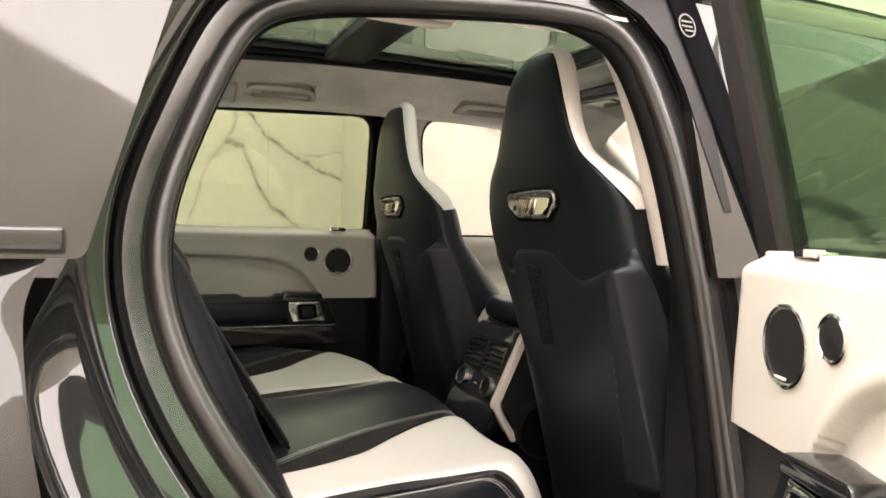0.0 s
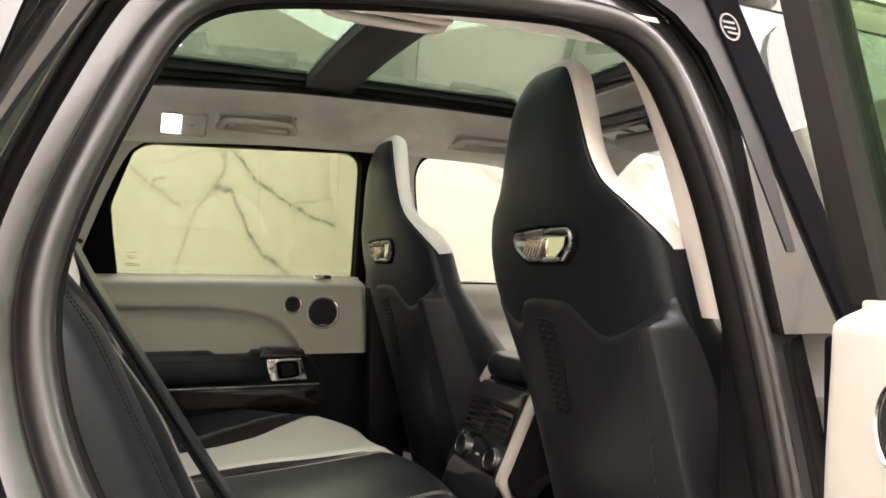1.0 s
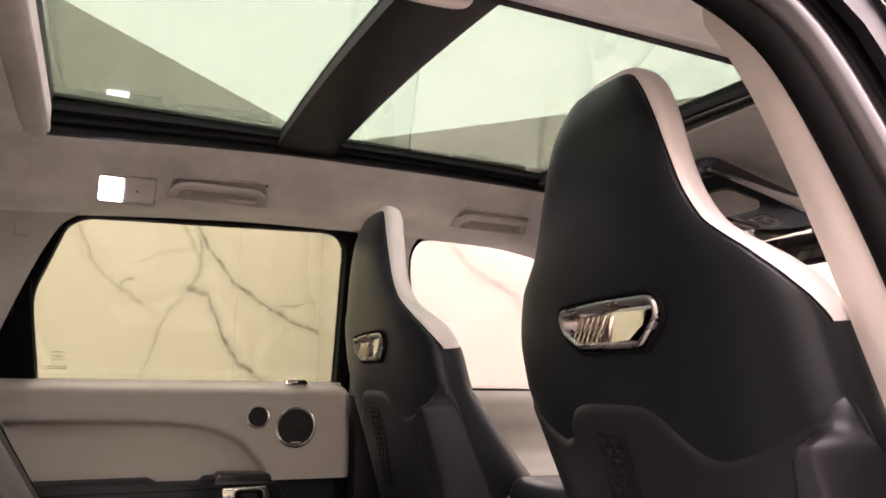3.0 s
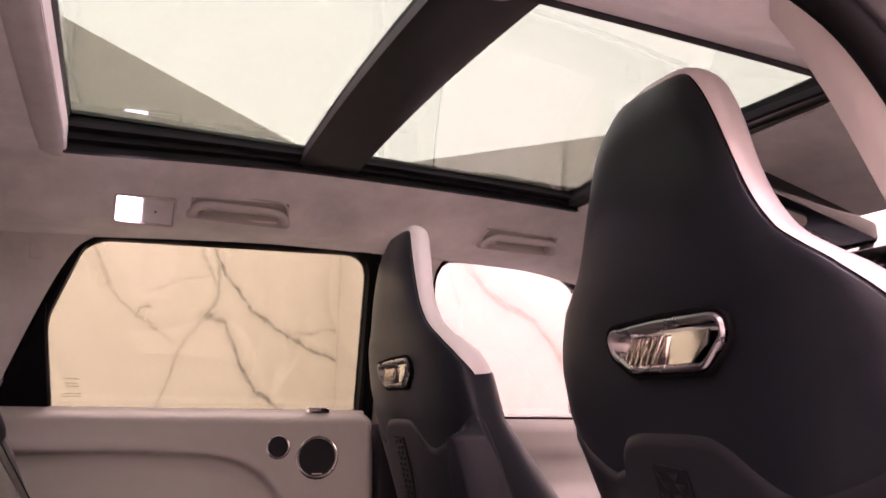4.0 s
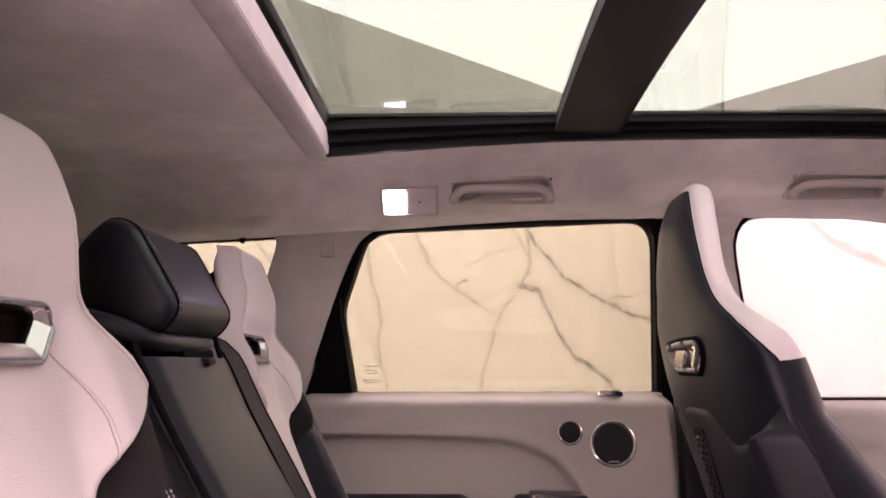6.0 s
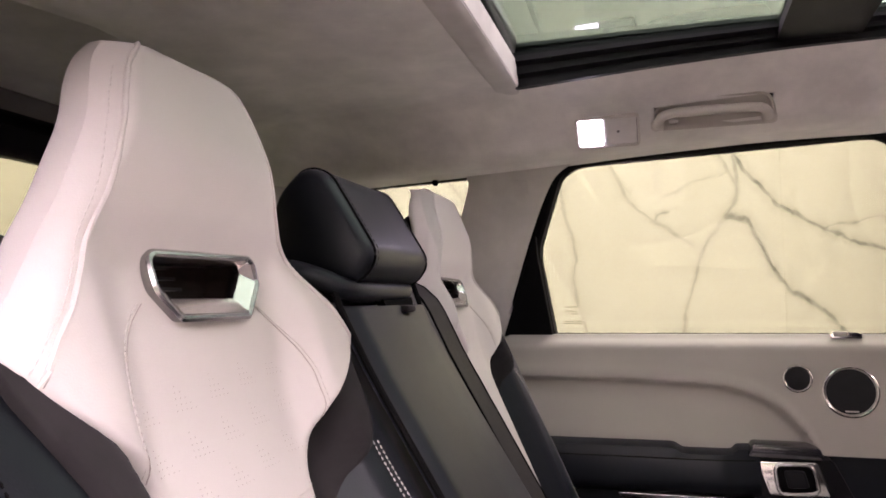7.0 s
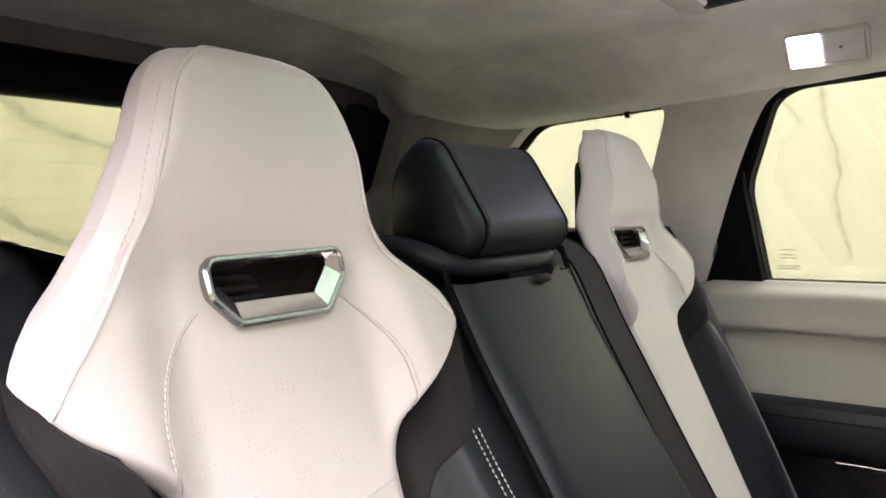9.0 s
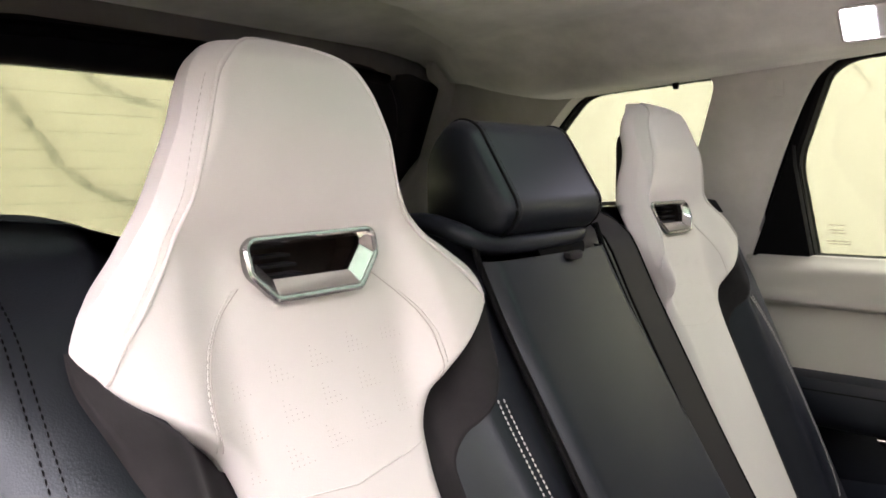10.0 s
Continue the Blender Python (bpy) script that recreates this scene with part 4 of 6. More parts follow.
strike = part("striker", tube([catch + Vector(p) for p in ((0.020, 0.03, 0.030), (0.014, -0.012, 0.026), (0.0, -0.030, 0.012), (-0.008, -0.034, 0.0), (0.002, -0.028, -0.014), (0.012, -0.010, -0.026), (0.018, 0.03, -0.030))], 0.0065, seg=8), CHROME, aperture, "chrome door striker")
part("striker_plate", block(catch.x - 0.002, catch.x + 0.022, catch.y + 0.004, catch.y + 0.014, catch.z - 0.042, catch.z + 0.042, 0.003), CHROME, strike)

quarter = thing("rear_quarter", (-1.2, -0.85, 0.4), "gloss black rear quarter panel with dark quarter window", "car panel")


def quarter_f(u, v):
    z = 0.45 + 0.846 * v
    x0 = interp([(0.44, -0.58), (0.80, -0.665), (1.00, -0.727), (1.10, -0.756), (1.18, -0.770), (1.242, -0.775), (1.284, -0.764), (1.30, -0.752)], z)
    x = x0 + (-1.9 - x0) * u ** 1.4
    k = step(0, 0.16, u)
    y = -((side_y(z, 0.860) + 0.012 * step(1.26, 1.0, z)) * (1 - k) + (0.945 - 1.2 * max(0, z - 1.0) ** 2) * k) + 0.006 * noise.noise(Vector((x * 4, 0, z * 4)))
    return Vector((x, y, z))


part("quarter_panel", grid(quarter_f, 60, 60), PAINT, quarter)
QG = rounded([Vector(p) for p in [(-1.6, 1.290), (-0.730, 1.290), (-0.640, 1.60), (-0.735, 1.68), (-1.6, 1.66)]], [0.01, 0.01, 0.03, 0.02, 0.01])
part("quarter_window", plate(QG, lambda a, b, d: Vector((a, -(0.862 - 0.17 * (b - 1.30) - d), b)), 0.012), DARK_PANE, quarter, "black gloss quarter window")
part("belt_moulding", block(-1.7, -0.745, -0.882, -0.858, 1.298, 1.318, 0.004), GLOSS_BLACK, quarter, "gloss black belt moulding")
part("inner_quarter", frame_plate([offset(QUARTER_OUT, 0.012)], [(-1.50, -0.685, 1.262, 1.70)], SIDE - 0.034, 0.0, 0.012), PILLAR_TRIM, quarter, "greige cloth pillar trim", True)

# front half of the open side: front door skin, glass and centre pillar
front_side = thing("front_door", (0.6, -0.76, 0.45), "closed black front door beside the driver's seat", "car door")
part("outer_skin", frame_plate([FRONT_WINDOW_OUT], [(0.105, 1.06, 1.262, 1.70)], SIDE, -0.01, 0.012), PAINT, front_side, "", True)
part("lower_skin", block(0.20, 1.6, 0.765, 0.85, 0.35, 1.26, 0.03), PAINT, front_side, "", True)
pane(FRONT_WINDOW_OUT, SIDE + 0.0145, FRONT_GLASS, "window_pane", front_side, 0.026, True)
part("pillar_skin", plate([Vector(p) for p in [(0.138, 1.36), (0.116, 1.46), (0.098, 1.55), (0.075, 1.615), (0.035, 1.66), (-0.03, 1.695), (0.125, 1.695), (0.152, 1.36)]], side3(SIDE + 0.002), 0.0115), BLACK_PLASTIC, front_side, "satin black pillar skin", True)
part("window_frame", ring(FRONT_WINDOW_OUT, 0.0, 0.014, side3(SIDE), -0.020, -0.012, 0.003), RUBBER, front_side, "", True)
bm = grid(front_trim, 24, 60)
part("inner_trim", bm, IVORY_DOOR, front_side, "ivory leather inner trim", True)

pillar = thing("centre_pillar", (0.11, -0.70, 0.45), "centre pillar with pale upper trim and black applique", "car pillar")


def pillar_trim(u, v):
    z = 1.276 + 0.385 * v
    x0 = interp([(1.27, 0.090), (1.45, 0.078), (1.56, 0.062), (1.62, 0.045), (1.66, 0.022)], z)
    x1 = interp([(1.27, 0.090), (1.39, 0.076), (1.459, 0.066), (1.52, 0.050), (1.575, 0.034), (1.62, 0.008), (1.66, -0.03)], z)
    y0, y1 = -(0.648 - 0.29 * (z - 1.30)), -(side_y(z, 0.706))
    return Vector((x0 + (x1 - x0) * u - 0.008 * math.sin(math.pi * u), y0 + (y1 - y0) * u, z))


part("upper_trim", thick(grid(pillar_trim, 6, 20), 0.01), CREAM_PLASTIC, pillar, "pale plastic pillar trim")
part("lower_trim", block(0.098, 0.16, -0.74, -0.66, 0.45, 1.275, 0.012), BLACK_PLASTIC, pillar, "black plastic lower trim")
part("applique", plate(rounded([Vector(p) for p in [(0.205, 1.270), (0.255, 1.262), (0.140, 1.72), (0.082, 1.72)]], 0.004), lambda a, b, d: Vector((a, -(side_y(b, 0.742) + 0.012 - d), b)), 0.02, 0.003), MATT_BLACK, pillar, "matt black pillar applique")


def badge3(a, b, d):
    """A small disc mark on the applique, at x along and z up from its centre."""
    x, z = 0.118 + a, 1.655 + b
    return Vector((x, -(side_y(z, 0.742) + 0.0128 - d), z))


circle = [Vector((0.017 * math.cos(t), 0.020 * math.sin(t))) for t in [2 * math.pi * k / 24 for k in range(24)]]
mark = part("round_mark", ring(circle, -0.0025, 0.0, badge3, 0.0, 0.0008), MARK, pillar, "pale round printed mark")
for a0, a1, b0 in ((-0.011, 0.010, 0.005), (-0.011, 0.010, -0.003), (-0.006, 0.012, -0.010)):
    part("mark_bar", plate([Vector((a0, b0)), Vector((a1, b0)), Vector((a1, b0 + 0.003)), Vector((a0, b0 + 0.003))], badge3, 0.0006), MARK, mark)


# ---- front seats ----
SEAT_Y = 0.38
F_HALF = [(0.60, 0.235), (0.80, 0.250), (1.00, 0.256), (1.15, 0.254), (1.25, 0.246), (1.30, 0.238), (1.35, 0.232), (1.38, 0.228), (1.40, 0.219), (1.42, 0.203), (1.44, 0.177), (1.46, 0.152), (1.49, 0.133), (1.53, 0.117), (1.574, 0.103), (1.60, 0.092), (1.625, 0.077), (1.642, 0.060), (1.653, 0.042), (1.660, 0.020)]
F_INNER = [(0.60, 0.20), (0.80, 0.202), (1.00, 0.202), (1.15, 0.210), (1.25, 0.228), (1.30, 0.238), (1.35, 0.236), (1.38, 0.226), (1.40, 0.212), (1.42, 0.192), (1.44, 0.164), (1.46, 0.144), (1.49, 0.126), (1.53, 0.111), (1.574, 0.101), (1.60, 0.092), (1.625, 0.077), (1.642, 0.060), (1.653, 0.042), (1.660, 0.020)]
F_REAR = [(0.60, 0.190), (0.80, 0.145), (0.95, 0.105), (1.10, 0.068), (1.24, 0.034), (1.37, 0.004), (1.45, -0.014), (1.52, -0.020), (1.58, -0.016), (1.63, -0.004), (1.653, 0.010), (1.660, 0.020)]
F_DEEP = [(0.60, 0.25), (0.80, 0.30), (0.95, 0.31), (1.05, 0.272), (1.112, 0.230), (1.177, 0.188), (1.258, 0.140), (1.30, 0.118), (1.365, 0.116), (1.40, 0.108), (1.42, 0.090), (1.446, 0.070), (1.48, 0.066), (1.54, 0.064), (1.60, 0.058), (1.64, 0.046), (1.653, 0.030), (1.660, 0.014)]


def power(c, n):
    return math.copysign(abs(c) ** (2 / n), c)


def seat_body(theta, z, out=0.0):
    """A point of the front seat's skin; theta 0 looks straight back, positive towards its own right (-y)."""
    w, x0, d = interp(F_HALF if math.sin(theta) > 0 else F_INNER, z) + out, interp(F_REAR, z) - out, interp(F_DEEP, z) + 2 * out
    n = 3.0
    return Vector((x0 + d / 2 - d / 2 * power(math.cos(theta), n), -w * power(math.sin(theta), n), z))


def panel_half(z):
    """Half the angle of the dark leather panel on the seat's back."""
    return interp([(1.15, 1.40), (1.30, 1.50), (1.36, 1.52), (1.378, 1.40), (1.396, 1.27), (1.42, 1.18), (1.448, 1.18), (1.473, 1.20), (1.515, 1.19), (1.574, 1.05), (1.60, 0.96), (1.63, 0.80)], z)


def shell_top(theta):
    """Upper edge of the hard shell: a raised tongue, a notch each side, rising towards the sides."""
    y = seat_body(theta, 1.27).y
    if 0 < y < 0.125:
        return interp([(0.0, 1.287), (0.055, 1.286), (0.082, 1.281), (0.096, 1.270), (0.104, 1.248), (0.125, 1.2405)], y)
    y = abs(y)
    return interp([(0.0, 1.287), (0.030, 1.286), (0.052, 1.278), (0.083, 1.255), (0.108, 1.2415), (0.122, 1.240), (0.136, 1.243), (0.165, 1.254), (0.215, 1.281), (0.24, 1.303)], y)


def cover_foot(theta):
    """Lower edge of the ivory cover, a little higher at its front."""
    return 1.350 + 0.016 * step(0.0, 0.8, 0.5 - 0.5 * math.cos(theta))


ESC = [Vector(p) for p in [(-0.085, 0.012), (-0.077, 0.021), (0.0, 0.025), (0.074, 0.026), (0.085, 0.019), (0.083, 0.002), (0.052, -0.025), (-0.054, -0.025), (-0.082, -0.006)]]


def inside(a, b, outline):
    hit = False
    for p, q in zip(outline, outline[1:] + outline[:1]):
        if (p.y > b) != (q.y > b) and a < (q.x - p.x) * (b - p.y) / (q.y - p.y) + p.x:
            hit = not hit
    return hit


def front_seat():
    seat = thing("front_seat", (0.25, 0, 0.42), "black leather front sport seat with ivory edges and hard shell back", "car seat", "front seats")

    def back(u, v):
        t = 1 - (1 - v) ** 1.6
        z = 1.20 + 0.441 * t
        a = panel_half(z)
        if v > 0.86:
            a *= max(0.0, 1 - ((v - 0.86) / 0.14) ** 3.2) ** 0.5
        th = (2 * u - 1) * a
        e = min(1.0, (1 - abs(2 * u - 1)) / 0.06, (1 - v) / 0.03 if v > 0.9 else 1)
        return seat_body(th, z, 0.004 * math.sqrt(max(0, e)) - 0.001)
    def cut(bm):
        """Clears the covers behind the bright opening."""
        gone = [f for f in bm.faces if f.calc_center_median().x < 0.06 and inside(-f.calc_center_median().y - 0.006, f.calc_center_median().z - 1.368, hole)]
        bmesh.ops.delete(bm, geom=gone, context="FACES")
        return bm
    hole = offset(rounded(ESC, 0.006, 4), -0.003)
    part("back_panel", cut(grid(back, 100, 90)), BLACK_LEATHER, seat, "smooth black leather back panel", angle=70)

    def rim(u, v):
        t = 1 - (1 - v) ** 1.8
        z0 = cover_foot(2 * math.pi * u)
        return seat_body(2 * math.pi * u, z0 + (1.660 - z0) * t, -0.0005)
    bm = cut(grid(rim, 160, 90, closed_u=True))
    part("upper_cover", bm, IVORY, seat, "ivory leather wrap round the head and shoulders", angle=70)
    pipe = [back(1.0, 0.24 + 0.755 * k / 70) for k in range(71)] + [back(0.0, 0.995 - 0.755 * k / 70) for k in range(71)]
    part("piping", tube(pipe, 0.0020, seg=6), RUBBER, seat, "black piping round the panel")

    def side(u, v):
        a = 0.75
        th = a + (2 * math.pi - 2 * a) * u
        z = 0.60 + (cover_foot(th) + 0.001 - 0.60) * v
        # an overlapping upper patch ends in a small step
        return seat_body(th, z, 0.001 + 0.0025 * step(1.293, 1.297, z))
    part("side_cover", grid(side, 56, 40), BLACK_LEATHER, seat, "black leather side bolsters", angle=70)

    def shell(u, v):
        th = (2 * u - 1) * 1.34
        z1 = shell_top(th)
        z = 0.62 + (z1 - 0.62) * v
        skin = 0.007 * min(1, (1 - v) / 0.02 + 0.25)
        p = seat_body(th, z, skin)
        # a swollen pocket with a flat back and a folded ridge on the outer side
        q = -p.y
        left = interp([(0.86, 0.165), (1.025, 0.182), (1.20, 0.198), (1.26, 0.206)], z)
        top = interp([(0.180, 1.19), (0.198, 1.236), (0.210, 1.262), (0.228, 1.278), (0.275, 1.284)], q)
        rise = step(left, left + 0.016, q) * step(top, top - 0.020, z) * step(0.84, 0.90, z)
        if rise > 0:
            fold = step(0.232, 0.250, q)
            flat = interp(F_REAR, z) - skin - 0.014 + 0.62 * max(0.0, q - left - 0.014)
            p.x += (flat - p.x) * rise * (1 - fold)
            p.y -= 0.010 * rise * fold
        return p
    bm = thick(grid(shell, 180, 120), 0.004)
    bmesh.ops.recalc_face_normals(bm, faces=bm.faces)
    part("shell", bm, SHELL, seat, "matt black moulded shell", angle=50)

    # honeycomb inlay
    def on_shell(y, z, out):
        lo, hi = -1.5, 1.5
        for _ in range(40):
            m = (lo + hi) / 2
            if seat_body(m, z).y > y:
                lo = m
            else:
                hi = m
        return seat_body(lo, z, out)
    out = rounded([Vector(p) for p in [(0.046, 1.254), (0.002, 1.251), (-0.006, 1.19), (-0.001, 1.104), (0.036, 1.098)]], 0.004)
    inlay = part("inlay", plate(out, lambda a, b, d: on_shell(a, b, 0.0100 - d), 0.004), BLACK_PLASTIC, seat, "dark honeycomb inlay")
    bm = bmesh.new()
    for r in range(15):
        for c in range(2):
            cz, cy = 1.243 - 0.0105 * r, 0.036 - 0.0004 * r - 0.019 * c - (0.006 if r % 2 else 0)
            if cz < 1.098:
                continue
            tri = [bm.verts.new(on_shell(cy + a, cz + b, 0.0102)) for a, b in ((0.0075, 0.004), (-0.0075, 0.004), (0, -0.005))]
            tip = bm.verts.new(on_shell(cy, cz + 0.001, 0.0132))
            for i in range(3):
                bm.faces.new((tri[i], tri[(i + 1) % 3], tip))
    bmesh.ops.recalc_face_normals(bm, faces=bm.faces)
    part("honeycomb", bm, BLACK_PLASTIC, inlay, "", angle=10)["kind"] = "stuff"

    # bright opening with facets behind
    def esc3(a, b, d):
        z = 1.368 + b
        return Vector((interp(F_REAR, z) - 0.0110 + d + 0.35 * a * a, -a - 0.006, z))
    loop = rounded(ESC, 0.006, 4)
    esc = part("escutcheon", ring(loop, -0.007, 0.0, esc3, -0.002, 0.03, 0.0025), SATIN_DARK, seat, "dark satin framed opening")
    part("surround", ring(loop, 0.0005, 0.006, esc3, 0.001, 0.02, 0.002), RUBBER, seat)
    part("facet_back", plate(offset(loop, -0.006), lambda a, b, d: esc3(a, b, d + 0.0125 + 0.24 * (b + 0.024)), 0.004), BRIGHT_CHROME, esc, "mirror bright backing")
    for k in range(6):
        a = 0.058 - 0.009 * k
        bm = block(-0.0025, 0.0025, -0.0018, 0.0018, -0.019, 0.013, 0.0008)
        bmesh.ops.transform(bm, matrix=Matrix.Translation(esc3(-a + 0.004, 0.0, 0.006)) @ Matrix.Rotation(radians(28), 4, "X"), verts=bm.verts)
        part("rib", bm, AMBER_CHROME, esc, "warm bright rib")
    bm = bmesh.new()
    quad = [bm.verts.new(esc3(a, b, 0.0115 - 0.155 * a + 0.22 * b)) for a, b in ((-0.008, 0.014), (0.066, 0.012), (0.062, -0.002), (0.036, -0.017), (-0.014, -0.017))]
    bm.faces.new(quad)
    part("facet", thick(bm, 0.002), BRIGHT_CHROME, esc, "", angle=5)

    # cushion, base and recliner cover
    def cushion(u, v):
        t = 2 * math.pi * u
        x = 0.30 + 0.50 * v
        w = 0.255 - 0.02 * v
        h = 0.11 * (1 - 0.35 * v ** 4)
        return Vector((x - 0.02, w * power(math.cos(t), 4), 0.72 + 0.02 * v + h * power(math.sin(t), 4) * 0.8))
    bm = grid(cushion, 32, 14, closed_u=True, cap=True)
    bmesh.ops.recalc_face_normals(bm, faces=bm.faces)
    part("cushion", bm, BLACK_LEATHER, seat)
    part("base", block(0.22, 0.74, -0.22, 0.22, 0.42, 0.66, 0.03), BLACK_PLASTIC, seat)
    for s in (1, -1):
        bm = lathe([(0.0, 0.03), (0.045, 0.03), (0.062, 0.022), (0.066, 0.0), (0.066, -0.03)], (0.20, s * 0.262, 0.86), (0, s, 0), 28)
        part("recliner_cover", bm, BLACK_PLASTIC, seat, "round black recliner cover")
    part("foot_cover", block(0.105, 0.28, -0.365, -0.235, 0.66, 0.965, 0.045, 4), BLACK_PLASTIC, seat)
    return seat


seat_a = front_seat()
copy_thing(seat_a, Matrix.Translation((0.25, -SEAT_Y - 0.012, 0.42)))
seat_a.matrix_basis = Matrix.Translation((0.25, SEAT_Y - 0.012, 0.42))

# ---- rear bench ----
REAR_Y = 0.37


def lean(z):
    return -0.690 - 0.36 * (z - 1.385) - 0.09 * min(0.0, z - 1.30)


R_HALF = [(0.86, 0.088), (1.05, 0.088), (1.19, 0.088), (1.23, 0.091), (1.26, 0.102), (1.285, 0.126), (1.305, 0.155), (1.325, 0.180), (1.343, 0.189), (1.36, 0.181), (1.38, 0.160), (1.40, 0.138), (1.43, 0.117), (1.46, 0.105), (1.49, 0.095), (1.512, 0.088), (1.528, 0.080), (1.541, 0.067), (1.551, 0.046), (1.557, 0.016)]


def shield_x(y, z):
    """Front face of the pale shield: a full head pad, a hollow round the opening, a raised centre panel and rounded shoulders."""
    w = interp(R_HALF, z)
    x = lean(z)
    head = step(1.395, 1.49, z)
    x += 0.032 * head * (1 - 0.15 * (y / 0.11) ** 2)
    x -= (0.016 * step(1.435, 1.385, z) + 0.010 * step(1.36, 1.26, z)) * step(0.128, 0.074, abs(y))
    x += 0.010 * step(0.09, 0.15, abs(y)) * step(1.41, 1.36, z)
    r = 0.022 - 0.002 * step(1.47, 1.41, z)
    e = max(0.0, 1 - (w - abs(y)) / r)
    x -= 0.9 * r * e ** 2.2
    return x


ESC_LOOP = rounded([Vector(p) for p in [(-0.055, 0.016), (-0.048, 0.022), (0.070, 0.024), (0.076, 0.019), (0.073, 0.001), (0.047, -0.024), (-0.037, -0.024), (-0.055, -0.005)]], 0.004, 3)


def head_shift(z):
    """The head pad sits a little inboard of the seat's middle."""
    return 0.006 * step(1.45, 1.52, z)


def welt(z):
    """Distance of the head pad's welt from the seat's middle."""
    return interp([(1.316, 0.168), (1.33, 0.176), (1.345, 0.169), (1.37, 0.146), (1.40, 0.118), (1.44, 0.096), (1.48, 0.086), (1.52, 0.072), (1.540, 0.055), (1.552, 0.030), (1.557, 0.006)], z)


def rear_seat():
    seat = thing("rear_bucket_seat", (-0.45, 0, 0.62), "ivory leather rear seat with fixed head pad and chrome opening", "car seat", "rear seats")

    def front(u, v):
        t = 1 - (1 - v) ** 1.5
        z = 0.86 + (1.557 - 0.86) * t
        w = interp(R_HALF, z)
        y = w * math.sin((2 * u - 1) * math.pi / 2)
        x = shield_x(y, z)
        y += head_shift(z)
        if z > 1.535:
            x -= 0.03 * ((z - 1.535) / 0.022) ** 2
        return Vector((x, y, z))
    bm = grid(front, 100, 170)
    hole = offset(ESC_LOOP, -0.004)
    bmesh.ops.delete(bm, geom=[f for f in bm.faces if inside(f.calc_center_median().y, f.calc_center_median().z - 1.383, hole)], context="FACES")
    part("shield", bm, IVORY, seat, "ivory leather shield with perforated centre", angle=75)

    def wrap(u, v):
        # the sides and back of the head pad and shoulders, closing behind the shield
        t = 1 - (1 - v) ** 1.6
        z = 1.255 + (1.557 - 1.255) * t
        w = interp(R_HALF, z)
        d = interp([(1.255, 0.03), (1.36, 0.036), (1.42, 0.038), (1.50, 0.034), (1.535, 0.024), (1.557, 0.006)], z)
        th = math.pi * u
        y = w * power(math.cos(th), 5)
        x = shield_x(w, z) - (0.03 * ((z - 1.535) / 0.022) ** 2 if z > 1.535 else 0) - d * power(math.sin(th), 5)
        return Vector((x, y + head_shift(z), z))
    bm = grid(wrap, 60, 60)
    behind = offset(ESC_LOOP, 0.004)
    bmesh.ops.delete(bm, geom=[f for f in bm.faces if inside(f.calc_center_median().y, f.calc_center_median().z - 1.383, behind)], context="FACES")
    part("head_shell", bm, IVORY, seat, "ivory leather sides of the head pad", angle=70)
    part("head_back", block(-0.774, -0.744, -0.066, 0.066, 1.36, 1.510, 0.014, 3), BLACK_PLASTIC, seat, "black back of the head pad")

    # one welt round the head pad, from shoulder to shoulder
    def rim_point(z, s):
        w = min(welt(z), interp(R_HALF, z) - 0.001)
        return Vector((shield_x(w, z) - (0.03 * ((z - 1.535) / 0.022) ** 2 if z > 1.535 else 0) + 0.0004, s * w, z))
    zs = [1.317 + 0.2395 * (1 - (1 - k / 60) ** 1.9) for k in range(61)]
    half = [rim_point(z, 1) for z in zs]
    part("piping", tube(list(p + Vector((0, head_shift(p.z), 0)) for p in half + [Vector((p.x, -p.y, p.z)) for p in reversed(half)]), 0.0019, seg=8), IVORY, seat, "ivory leather welt")
    for s in (1, -1):
        row = [(z, welt(z) + 0.0062) for z in [1.320 + 0.205 * k / 60 for k in range(61)]]
        stitches([Vector((shield_x(w, z) + 0.0002, s * w + head_shift(z), z)) for z, w in row if w < interp(R_HALF, z) - 0.001], 0.0036, 0.0018, 0.0006, seat, IVORY)
        # curved seams from the opening down the centre panel
        seam = [(interp([(1.268, 0.104), (1.29, 0.110), (1.31, 0.109), (1.33, 0.102), (1.35, 0.087), (1.362, 0.074), (1.370, 0.064)], z), z) for z in [1.370 - 0.098 * k / 20 for k in range(21)]]
        pts = [Vector((shield_x(y, z) + 0.0004, s * y, z)) for y, z in seam]
        part("seam", tube(pts, 0.00045, seg=6), PUNCH, seat)
        stitches([Vector((shield_x(y + 0.0035, z) + 0.0002, s * (y + 0.0035), z)) for y, z in seam], 0.0036, 0.0012, 0.0009, seat, IVORY)
    pts = [Vector((shield_x(abs(y), 1.220 + 0.12 * abs(y)) + 0.0006, y, 1.220 + 0.12 * abs(y))) for y in [-0.078 + 0.156 * k / 16 for k in range(17)]]
    part("seam", tube(pts, 0.0006, seg=6), IVORY, seat)

    # perforations in triangles
    bm = bmesh.new()
    for row in range(4):
        for col in range(5):
            oy, oz = 0.082 - 0.038 * col + 0.006 * (row % 2), 1.330 - 0.029 * row - 0.004 * col
            for i in range(5):
                for j in range(i + 1):
                    y, z = oy - 0.0048 * i, oz - 0.0042 * (4 - j) * 0.9
                    if abs(y) > 0.086 or z < 1.243 or (z > 1.325 and abs(y) > 0.06):
                        continue
                    c = Vector((shield_x(y, z) + 0.0003, y, z))
                    vs = [bm.verts.new(c + Vector((0, 0.0005 * math.cos(a), 0.0005 * math.sin(a)))) for a in [math.pi / 3 * k for k in range(6)]]
